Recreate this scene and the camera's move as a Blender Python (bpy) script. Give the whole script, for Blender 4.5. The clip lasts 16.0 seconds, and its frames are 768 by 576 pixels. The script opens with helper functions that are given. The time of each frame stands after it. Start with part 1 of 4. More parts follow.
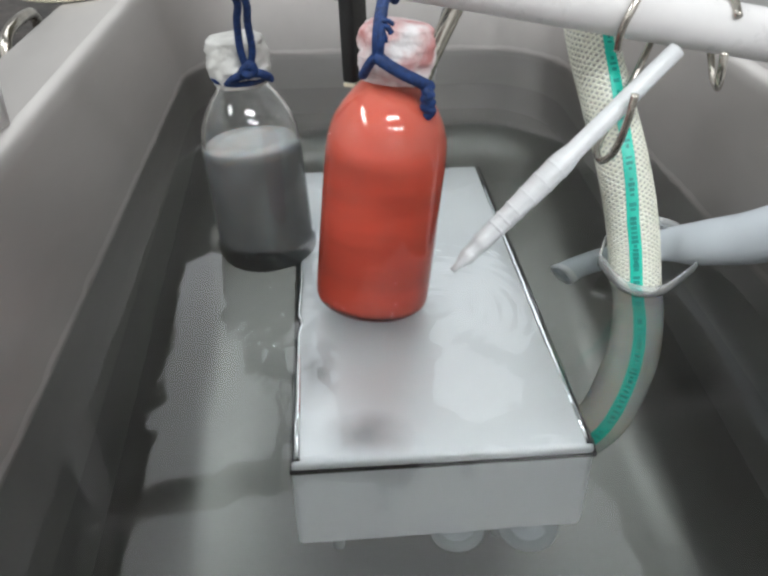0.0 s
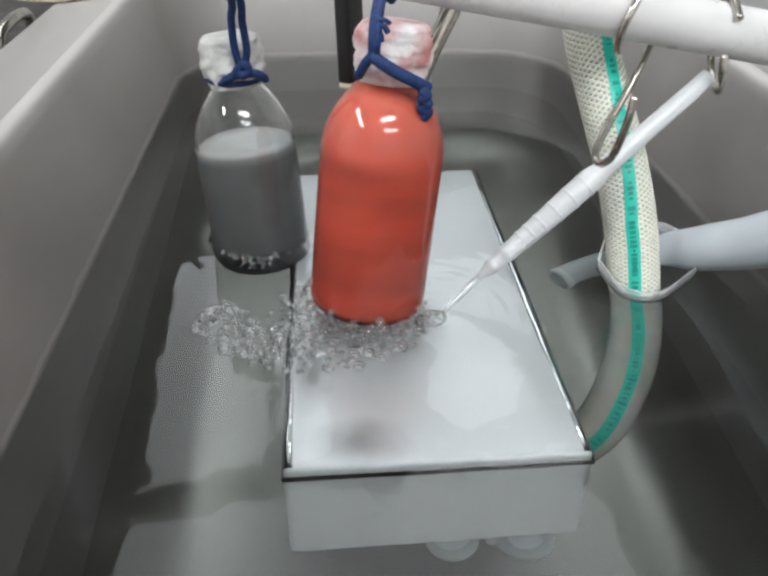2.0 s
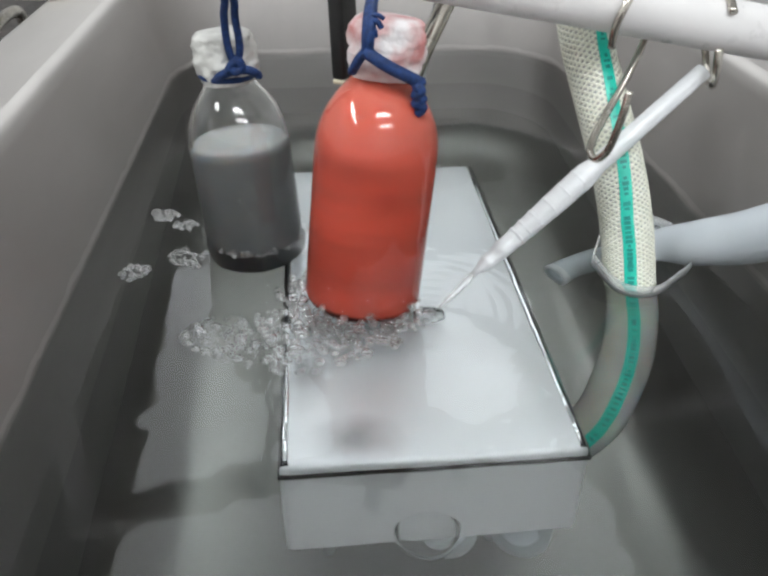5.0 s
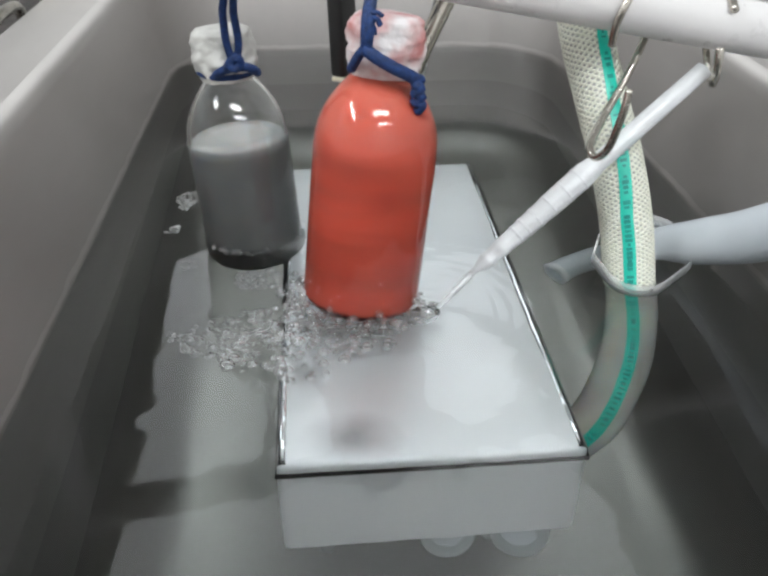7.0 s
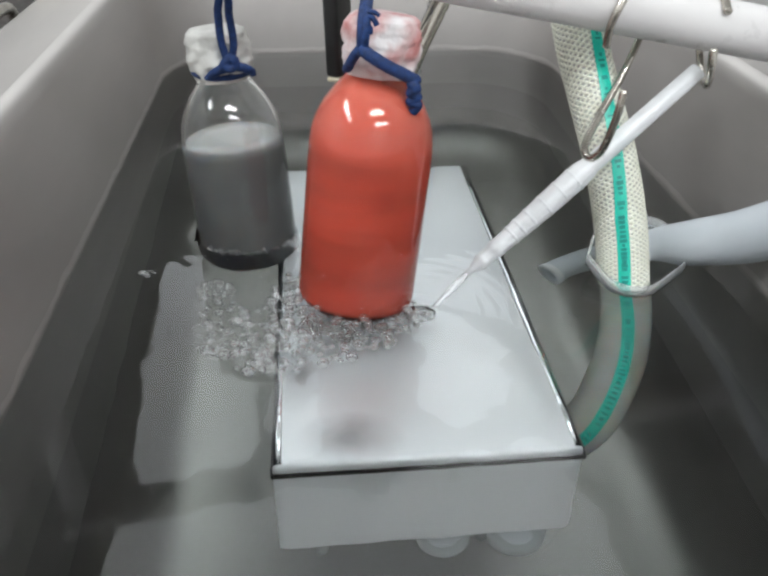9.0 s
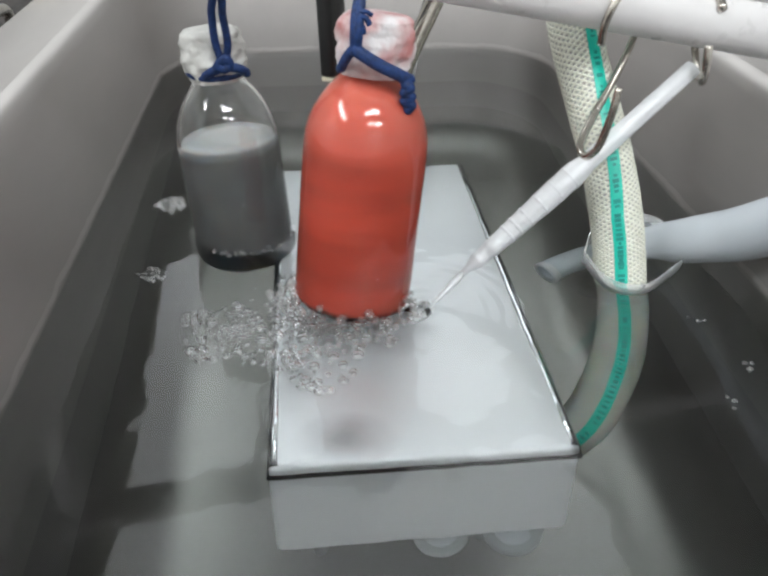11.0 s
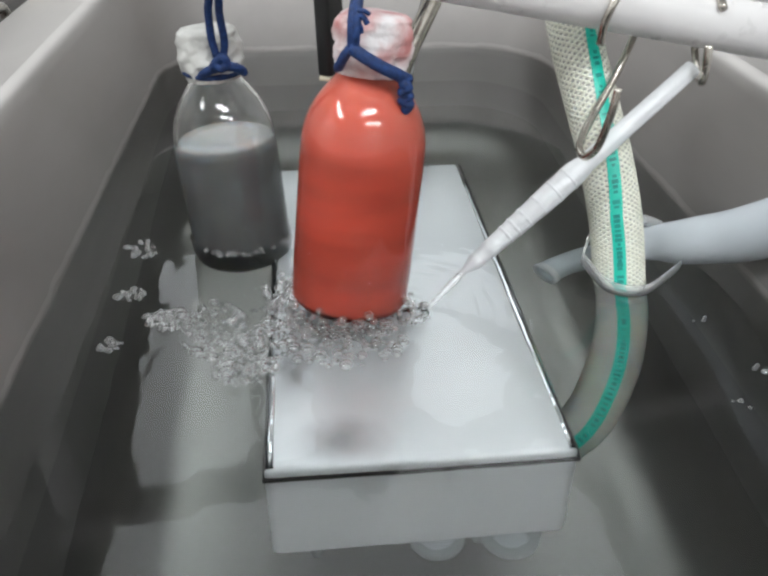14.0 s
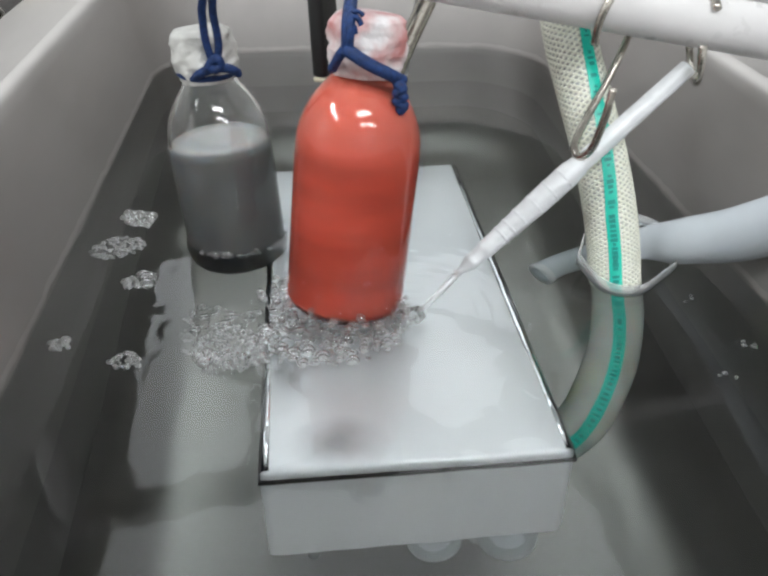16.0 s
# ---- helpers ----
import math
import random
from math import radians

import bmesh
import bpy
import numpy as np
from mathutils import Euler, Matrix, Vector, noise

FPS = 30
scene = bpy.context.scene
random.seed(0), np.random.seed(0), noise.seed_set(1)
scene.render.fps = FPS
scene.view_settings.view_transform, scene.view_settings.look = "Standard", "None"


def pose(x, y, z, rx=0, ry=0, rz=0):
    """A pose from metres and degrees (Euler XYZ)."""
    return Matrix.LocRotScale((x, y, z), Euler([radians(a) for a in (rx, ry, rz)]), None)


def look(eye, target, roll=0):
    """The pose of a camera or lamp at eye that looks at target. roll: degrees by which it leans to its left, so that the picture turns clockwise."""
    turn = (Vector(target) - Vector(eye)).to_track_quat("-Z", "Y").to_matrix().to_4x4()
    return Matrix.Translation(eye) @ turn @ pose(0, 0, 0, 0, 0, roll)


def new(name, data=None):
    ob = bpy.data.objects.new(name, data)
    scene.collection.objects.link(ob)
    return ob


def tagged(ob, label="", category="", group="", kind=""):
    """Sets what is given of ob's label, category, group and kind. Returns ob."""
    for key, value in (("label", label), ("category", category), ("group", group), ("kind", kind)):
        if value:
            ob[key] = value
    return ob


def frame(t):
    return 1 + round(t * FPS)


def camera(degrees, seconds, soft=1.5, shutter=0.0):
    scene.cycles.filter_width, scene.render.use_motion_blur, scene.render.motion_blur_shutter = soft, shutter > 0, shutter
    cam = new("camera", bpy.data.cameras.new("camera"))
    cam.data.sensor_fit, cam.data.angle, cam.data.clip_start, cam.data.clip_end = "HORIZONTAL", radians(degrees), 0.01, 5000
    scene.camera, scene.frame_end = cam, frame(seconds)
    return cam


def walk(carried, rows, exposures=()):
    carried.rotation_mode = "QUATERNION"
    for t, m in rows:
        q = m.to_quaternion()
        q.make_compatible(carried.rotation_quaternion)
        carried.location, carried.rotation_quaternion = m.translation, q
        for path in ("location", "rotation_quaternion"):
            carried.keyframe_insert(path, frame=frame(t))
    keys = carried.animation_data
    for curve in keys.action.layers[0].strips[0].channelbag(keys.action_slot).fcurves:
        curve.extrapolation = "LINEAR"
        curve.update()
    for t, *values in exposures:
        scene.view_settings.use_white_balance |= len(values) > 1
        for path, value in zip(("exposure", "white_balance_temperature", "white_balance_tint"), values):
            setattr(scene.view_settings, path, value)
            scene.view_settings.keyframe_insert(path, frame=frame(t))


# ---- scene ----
cam = camera(52.2, 16.0, soft=2.7)
PATH = [
    (0, (0.003, 0.001, 0.295), (0.147, 1.669, -0.8), -0.3),
    (0.5, (0.004, 0.002, 0.296), (0.145, 1.671, -0.797), -0.3),
    (1, (0.005, 0.002, 0.295), (0.149, 1.671, -0.797), -0.4),
    (1.5, (0.001, 0.003, 0.291), (0.161, 1.679, -0.788), -0.0),
    (2, (0.004, 0.007, 0.29), (0.159, 1.681, -0.794), 0.2),
    (2.5, (0.005, 0.005, 0.293), (0.15, 1.675, -0.799), -0.2),
    (3, (0.001, 0.007, 0.289), (0.166, 1.681, -0.793), 0.1),
    (3.5, (0.004, 0.008, 0.29), (0.16, 1.678, -0.799), 0.2),
    (4, (0.006, 0.007, 0.29), (0.16, 1.677, -0.8), -0.0),
    (6.5, (0.002, 0.01, 0.286), (0.181, 1.679, -0.8), 0.3),
    (7, (0.006, 0.01, 0.289), (0.169, 1.674, -0.808), 0.2),
    (7.5, (0.007, 0.011, 0.29), (0.169, 1.673, -0.811), 0.0),
    (8, (0.007, 0.009, 0.29), (0.174, 1.671, -0.811), 0.1),
    (8.5, (0.008, 0.009, 0.29), (0.178, 1.67, -0.81), 0.2),
    (9, (0.003, 0.009, 0.286), (0.19, 1.679, -0.8), 0.6),
    (11.5, (0.007, 0.01, 0.287), (0.189, 1.676, -0.804), 0.1),
    (12, (0.006, 0.01, 0.284), (0.197, 1.683, -0.796), 0.4),
    (12.5, (0.007, 0.01, 0.288), (0.197, 1.677, -0.802), 0.1),
    (13, (0.009, 0.009, 0.288), (0.193, 1.676, -0.8), -0.1),
    (13.5, (0.005, 0.011, 0.284), (0.2, 1.682, -0.797), 0.3),
    (14, (0.008, 0.013, 0.286), (0.193, 1.678, -0.806), 0.3),
    (14.5, (0.008, 0.011, 0.285), (0.202, 1.68, -0.8), 0.2),
    (15, (0.006, 0.012, 0.285), (0.212, 1.681, -0.797), 0.2),
    (15.5, (0.007, 0.013, 0.282), (0.211, 1.686, -0.794), 0.3),
    (16, (0.009, 0.014, 0.286), (0.202, 1.679, -0.806), 0.2),
]
walk(cam, [(t, look(eye, target, roll)) for t, eye, target, roll in PATH])

# ---- world and lights ----
world = bpy.data.worlds.new("world")
scene.world = world
world.use_nodes = True
world.node_tree.nodes["Background"].inputs[0].default_value = (0.9, 0.95, 1.0, 1)
world.node_tree.nodes["Background"].inputs[1].default_value = 0.08
scene.view_settings.exposure = 0.13


def ceiling_lamp_light(name, x, y, z, sx, sy, power, turn=0):
    data = bpy.data.lights.new(name, "AREA")
    data.shape, data.size, data.size_y, data.energy = "RECTANGLE", sx, sy, power
    data.color = (0.925, 0.967, 1.0)
    ob = new(name, data)
    ob.matrix_world = pose(x, y, z, 0, 0, turn)
    return ob


LAMPS = [(0.10, 2.05, 1.70, 1.5, 2.5, 30), (-1.55, 0.10, 1.70, 0.22, 1.2, 30), (0.25, -0.66, 1.70, 0.9, 0.18, 20), (0.62, -1.30, 1.70, 1.2, 0.2, 22)]
for lx, ly, lz, sx, sy, watts in LAMPS:
    ceiling_lamp_light("ceiling_light", lx, ly, lz - 0.035, sx, sy, watts)


# ---- materials ----
def material(name):
    m = bpy.data.materials.new(name)
    m.use_nodes = True
    return m, m.node_tree, m.node_tree.nodes["Principled BSDF"]


def noise_node(tree, scale, detail=4, stretch=(1, 1, 1), space="Object"):
    co, mp, nz = (tree.nodes.new("ShaderNode" + k) for k in ("TexCoord", "Mapping", "TexNoise"))
    mp.inputs["Scale"].default_value = stretch
    nz.inputs["Scale"].default_value, nz.inputs["Detail"].default_value = scale, detail
    tree.links.new(co.outputs[space], mp.inputs[0])
    tree.links.new(mp.outputs[0], nz.inputs["Vector"])
    return nz.outputs["Fac"]


def ramp(tree, fac, a, b, lo=0.3, hi=0.7):
    r = tree.nodes.new("ShaderNodeValToRGB")
    e = r.color_ramp.elements
    e[0].position, e[1].position = lo, hi
    e[0].color, e[1].color = (*a, 1), (*b, 1)
    tree.links.new(fac, r.inputs[0])
    return r.outputs[0]


def span(tree, fac, a, b):
    r = tree.nodes.new("ShaderNodeMapRange")
    r.inputs["From Min"].default_value, r.inputs["From Max"].default_value = 0.3, 0.7
    r.inputs["To Min"].default_value, r.inputs["To Max"].default_value = a, b
    tree.links.new(fac, r.inputs["Value"])
    return r.outputs[0]


def bump(tree, bs, fac, strength, distance):
    b = tree.nodes.new("ShaderNodeBump")
    b.inputs["Strength"].default_value, b.inputs["Distance"].default_value = strength, distance
    tree.links.new(fac, b.inputs["Height"])
    tree.links.new(b.outputs[0], bs.inputs["Normal"])


def surface(name, dark, light, scale, rough=(0.4, 0.6), metal=0.0, relief=0.0, grain=0, stretch=(1, 1, 1), coat=0.0):
    """An opaque surface: two tones at one scale, gloss that varies, fine relief."""
    m, tree, bs = material(name)
    big = noise_node(tree, scale, 5, stretch)
    tree.links.new(ramp(tree, big, dark, light), bs.inputs["Base Color"])
    fine = noise_node(tree, grain or scale * 6, 3, stretch)
    tree.links.new(span(tree, fine, *rough), bs.inputs["Roughness"])
    bs.inputs["Metallic"].default_value = metal
    bs.inputs["Coat Weight"].default_value = coat
    if relief:
        bump(tree, bs, fine, 0.5, relief)
    return m


def clear(name, colour, ior, rough=0.0, relief=0.0, scale=40):
    m, tree, bs = material(name)
    bs.inputs["Base Color"].default_value = (*colour, 1)
    bs.inputs["Transmission Weight"].default_value = 1
    bs.inputs["IOR"].default_value = ior
    bs.inputs["Roughness"].default_value = rough
    if relief:
        bump(tree, bs, noise_node(tree, scale, 3), 0.4, relief)
    return m


def milky(name, colour, through_light, rough, scale=60, deep=(1.0, 0.4, 0.2), tone=0.85, stretch=(1, 1, 1)):
    """Cloudy plastic or liquid: part scattering, part see-through."""
    m, tree, bs = material(name)
    nz = noise_node(tree, scale, 4, stretch)
    tree.links.new(ramp(tree, nz, tuple(c * tone for c in colour), colour), bs.inputs["Base Color"])
    bs.inputs["Transmission Weight"].default_value = through_light
    bs.inputs["Roughness"].default_value = rough
    bs.inputs["Subsurface Weight"].default_value = 0.4 if through_light < 0.3 else 0.0
    bs.inputs["Subsurface Radius"].default_value = deep
    bs.inputs["Subsurface Scale"].default_value = 0.004
    return m


STEEL = surface("brushed_steel", (0.42, 0.399, 0.384), (0.50, 0.476, 0.458), 3.0, (0.44, 0.54), 1.0, 0.0, 30, (1, 0.3, 1))


def water_mark(m):
    """A pale line of scale on the steel just above the water."""
    tree = m.node_tree
    bs = tree.nodes["Principled BSDF"]
    co, sep = tree.nodes.new("ShaderNodeTexCoord"), tree.nodes.new("ShaderNodeSeparateXYZ")
    tree.links.new(co.outputs["Object"], sep.inputs[0])
    edge = noise_node(tree, 40, 3)
    add, near, mix = tree.nodes.new("ShaderNodeMath"), tree.nodes.new("ShaderNodeMapRange"), tree.nodes.new("ShaderNodeMix")
    add.operation = "MULTIPLY_ADD"
    tree.links.new(edge, add.inputs[0])
    add.inputs[1].default_value = 0.006
    tree.links.new(sep.outputs["Z"], add.inputs[2])
    dist = tree.nodes.new("ShaderNodeMath")
    dist.operation = "COMPARE"
    tree.links.new(add.outputs[0], dist.inputs[0])
    dist.inputs[1].default_value, dist.inputs[2].default_value = 0.0075, 0.0020
    near.inputs["To Max"].default_value = 0.22
    tree.links.new(dist.outputs[0], near.inputs["Value"])
    mix.data_type = "RGBA"
    old = bs.inputs["Base Color"].links[0].from_socket
    tree.links.new(near.outputs[0], mix.inputs["Factor"])
    tree.links.new(old, mix.inputs["A"])
    mix.inputs["B"].default_value = (0.82, 0.81, 0.78, 1)
    tree.links.new(mix.outputs["Result"], bs.inputs["Base Color"])


def wet_below(m, dry, wet):
    """Dry steel is dulled by lime; under the water it is wet and smooth."""
    tree = m.node_tree
    bs = tree.nodes["Principled BSDF"]
    co, sep = tree.nodes.new("ShaderNodeTexCoord"), tree.nodes.new("ShaderNodeSeparateXYZ")
    tree.links.new(co.outputs["Object"], sep.inputs[0])
    grain = bs.inputs["Roughness"].links[0].from_socket
    for socket, (a, b) in (("Roughness", (wet[0], dry[0])), ("Metallic", (wet[1], dry[1]))):
        edge = tree.nodes.new("ShaderNodeMapRange")
        edge.inputs["From Min"].default_value, edge.inputs["From Max"].default_value = 0.0005, 0.0035
        edge.inputs["To Min"].default_value, edge.inputs["To Max"].default_value = a, b
        tree.links.new(sep.outputs["Z"], edge.inputs["Value"])
        out = edge.outputs[0]
        if socket == "Roughness":
            vary = tree.nodes.new("ShaderNodeMath")
            vary.operation = "MULTIPLY"
            tree.links.new(out, vary.inputs[0])
            tree.links.new(grain, vary.inputs[1])
            out = vary.outputs[0]
        tree.links.new(out, bs.inputs[socket])


water_mark(STEEL)
wet_below(STEEL, (1.15, 0.95), (0.88, 1.0))
BOX_STEEL = surface("sheet_steel", (0.88, 0.89, 0.915), (0.96, 0.965, 0.98), 9.0, (0.30, 0.42), 0.30, 0.0, 14)


def dark_patches(m, spots):
    """Soft dark patches on the sheet steel, each at (x, y) with its half widths, uneven at the edge."""
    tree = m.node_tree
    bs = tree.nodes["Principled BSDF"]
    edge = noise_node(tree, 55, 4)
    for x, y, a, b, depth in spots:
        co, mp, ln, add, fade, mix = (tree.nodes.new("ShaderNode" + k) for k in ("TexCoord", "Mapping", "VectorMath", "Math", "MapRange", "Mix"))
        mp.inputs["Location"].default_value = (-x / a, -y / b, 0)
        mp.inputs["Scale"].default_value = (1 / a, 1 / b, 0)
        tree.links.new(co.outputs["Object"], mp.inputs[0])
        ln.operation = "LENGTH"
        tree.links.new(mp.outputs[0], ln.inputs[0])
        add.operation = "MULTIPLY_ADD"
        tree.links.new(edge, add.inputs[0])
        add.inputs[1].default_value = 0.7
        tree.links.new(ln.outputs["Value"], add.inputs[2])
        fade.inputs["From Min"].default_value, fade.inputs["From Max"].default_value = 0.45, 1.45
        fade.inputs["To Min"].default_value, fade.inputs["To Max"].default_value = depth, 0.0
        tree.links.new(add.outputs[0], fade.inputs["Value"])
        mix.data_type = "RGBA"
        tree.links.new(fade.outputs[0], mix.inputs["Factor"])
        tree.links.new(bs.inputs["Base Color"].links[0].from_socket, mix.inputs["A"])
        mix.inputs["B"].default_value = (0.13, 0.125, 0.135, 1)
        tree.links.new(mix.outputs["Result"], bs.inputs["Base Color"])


dark_patches(BOX_STEEL, [(-0.0422, -0.1610, 0.030, 0.019, 0.62), (-0.0696, -0.1029, 0.015, 0.034, 0.6)])
EDGE_STEEL = surface("polished_edge", (0.80, 0.81, 0.83), (0.92, 0.925, 0.94), 20, (0.07, 0.15), 1.0, 0.0, 60)
ROD_STEEL = surface("polished_steel", (0.42, 0.39, 0.35), (0.62, 0.58, 0.52), 60, (0.12, 0.3), 1.0)
WATER = clear("water", (0.68, 0.718, 0.712), 1.333, 0.0)
GLASS = clear("bottle_glass", (0.97, 0.98, 0.98), 1.47, 0.0)
BUBBLE = clear("bubble_film", (0.99, 0.99, 0.99), 1.42, 0.0)
BUBBLE.node_tree.nodes["Principled BSDF"].inputs["Transmission Weight"].default_value = 0.97
CLEAR_BUBBLE = clear("large_bubble_film", (0.99, 0.99, 0.99), 1.33, 0.0)
STREAM = milky("falling_water", (0.93, 0.95, 0.95), 0.6, 0.1, 150, tone=0.95)
ORANGE = milky("orange_suspension", (0.45, 0.068, 0.040), 0.0, 0.6, 13, tone=0.6, stretch=(0.7, 0.7, 4.0))
GREY = milky("grey_suspension", (0.100, 0.101, 0.099), 0.1, 0.6, 30, tone=0.8)
for liquid in (ORANGE, GREY):
    liquid.node_tree.nodes["Principled BSDF"].inputs["Specular IOR Level"].default_value = 0.12


def paler_above(m, z0, z1, colour):
    """The suspension's colour turns paler from height z0 up to z1."""
    tree = m.node_tree
    bs = tree.nodes["Principled BSDF"]
    co, sep, fade, mix = (tree.nodes.new("ShaderNode" + k) for k in ("TexCoord", "SeparateXYZ", "MapRange", "Mix"))
    tree.links.new(co.outputs["Object"], sep.inputs[0])
    tree.links.new(sep.outputs["Z"], fade.inputs["Value"])
    fade.inputs["From Min"].default_value, fade.inputs["From Max"].default_value = z0, z1
    mix.data_type = "RGBA"
    tree.links.new(fade.outputs[0], mix.inputs["Factor"])
    tree.links.new(bs.inputs["Base Color"].links[0].from_socket, mix.inputs["A"])
    mix.inputs["B"].default_value = (*colour, 1)
    tree.links.new(mix.outputs["Result"], bs.inputs["Base Color"])


paler_above(ORANGE, 0.098, 0.140, (0.46, 0.105, 0.072))
FOAM = milky("pale_foam", (0.15, 0.15, 0.146), 0.0, 0.6, 90)
CAP = surface("cotton_stopper", (0.46, 0.45, 0.425), (0.66, 0.65, 0.62), 70, (0.7, 0.9), 0, 0.0035, 130)
CORD = surface("blue_cord", (0.002, 0.014, 0.060), (0.006, 0.036, 0.15), 300, (0.6, 0.8), 0, 0.0006, 900)
RAIL = surface("white_plastic_pipe", (0.60, 0.58, 0.575), (0.72, 0.70, 0.69), 14, (0.25, 0.4), 0, 0.00005, 80)
HOSE = milky("hose_pvc", (0.64, 0.635, 0.57), 0.2, 0.25, 30, tone=0.75)
YARN = surface("hose_yarn", (0.70, 0.70, 0.58), (0.82, 0.82, 0.72), 200, (0.4, 0.6))
TEAL = surface("teal_stripe", (0.0, 0.44, 0.33), (0.02, 0.56, 0.43), 60, (0.3, 0.45))
PRINT = surface("dark_print", (0.0, 0.20, 0.17), (0.0, 0.27, 0.22), 100, (0.4, 0.5))
SILICONE = milky("silicone_tube", (0.74, 0.79, 0.83), 0.35, 0.3, 30, tone=0.93)
NOZZLE = milky("frosted_plastic", (0.93, 0.94, 0.95), 0.40, 0.3, 80, tone=0.9)
bump(NOZZLE.node_tree, NOZZLE.node_tree.nodes["Principled BSDF"], noise_node(NOZZLE.node_tree, 220, 3), 0.5, 0.0012)
FILM = milky("cloudy_film", (0.85, 0.88, 0.88), 0.8, 0.2, 40, tone=0.95)
BLACK = surface("black_plastic", (0.006, 0.006, 0.006), (0.014, 0.014, 0.015), 90, (0.3, 0.5), 0, 0.0001)
CREAM = surface("cream_plastic", (0.62, 0.58, 0.42), (0.75, 0.71, 0.55), 40, (0.4, 0.6))
PAINT = surface("room_paint", (0.76, 0.75, 0.73), (0.82, 0.81, 0.79), 2.0, (0.7, 0.9), 0, 0.0004, 60)
CEILING = surface("ceiling_paint", (0.74, 0.74, 0.73), (0.80, 0.80, 0.79), 2.0, (0.8, 0.95), 0, 0.0005, 50)
LINO = surface("floor_covering", (0.22, 0.23, 0.23), (0.30, 0.31, 0.30), 5.0, (0.3, 0.5), 0, 0.0002, 70)
DARK = surface("dark_cloth", (0.02, 0.018, 0.016), (0.06, 0.05, 0.045), 30, (0.7, 0.9))


# ---- mesh helpers ----
def part(name, bm, mat, parent=None, label="", smooth=True):
    me = bpy.data.meshes.new(name)
    bm.normal_update()
    bm.to_mesh(me)
    bm.free()
    me.materials.append(mat)
    for f in me.polygons:
        f.use_smooth = smooth
    ob = new(name, me)
    if parent:
        ob.parent = parent
    if label:
        ob["label"] = label
    return ob


def thing(name, label, category, group="", kind="", at=None):
    ob = new(name)
    ob.empty_display_size = 0.02
    if at is not None:
        ob.matrix_world = at
    return tagged(ob, label, category, group, kind)


def block(sx, sy, sz, m=None, bevel=0.0, segments=2):
    b = bmesh.new()
    bmesh.ops.create_cube(b, size=1, matrix=Matrix.Diagonal((sx, sy, sz, 1)))
    if bevel:
        bmesh.ops.bevel(b, geom=b.edges[:], offset=bevel, segments=segments, profile=0.6, affect="EDGES")
    if m is not None:
        b.transform(m)
    return b


def bridge_rings(bm, rings, closed=True, cap_start=False, cap_end=False):
    rows = [[bm.verts.new(p) for p in r] for r in rings]
    n = len(rows[0])
    for a, b in zip(rows, rows[1:]):
        for i in range(n if closed else n - 1):
            j = (i + 1) % n
            bm.faces.new((a[i], a[j], b[j], b[i]))
    if cap_start:
        bm.faces.new(rows[0][::-1])
    if cap_end:
        bm.faces.new(rows[-1])
    return rows


def lathe(profile, n=48, cap_start=True, cap_end=True, wobble=0.0, seed=0):
    """profile: (radius, height) from the bottom up."""
    bm = bmesh.new()
    rings = []
    for r, z in profile:
        ring = []
        for i in range(n):
            a = math.tau * i / n
            k = r
            if wobble:
                k += wobble * noise.noise((math.cos(a) * 2.2 + seed, math.sin(a) * 2.2, z * 130))
                k += 0.35 * wobble * noise.noise((math.cos(a) * 7 + seed, math.sin(a) * 7, z * 420))
            ring.append((k * math.cos(a), k * math.sin(a), z))
        rings.append(ring)
    bridge_rings(bm, rings, True, cap_start, cap_end)
    return bm


def finer(profile, k):
    """The same profile with k steps in each stretch."""
    out = []
    for (r0, z0), (r1, z1) in zip(profile, profile[1:]):
        out += [(r0 + (r1 - r0) * i / k, z0 + (z1 - z0) * i / k) for i in range(k)]
    return out + [profile[-1]]


def spline(points, steps=8):
    """A smooth line through the points (Catmull-Rom)."""
    p = [Vector(q) for q in points]
    p = [p[0] * 2 - p[1]] + p + [p[-1] * 2 - p[-2]]
    out = []
    for i in range(1, len(p) - 2):
        a, b, c, d = p[i - 1:i + 3]
        for s in range(steps):
            t = s / steps
            out.append(0.5 * (2 * b + (c - a) * t + (2 * a - 5 * b + 4 * c - d) * t * t + (3 * b - a - 3 * c + d) * t ** 3))
    return out + [p[-2]]


def frames_along(line, start=Vector((1, 0, 0))):
    """A pair of cross directions at each point of the line, without twist."""
    out, u = [], Vector(start)
    for i, q in enumerate(line):
        d = (line[min(i + 1, len(line) - 1)] - line[max(i - 1, 0)]).normalized()
        u = (u - d * u.dot(d)).normalized()
        out.append((u.copy(), d.cross(u)))
    return out


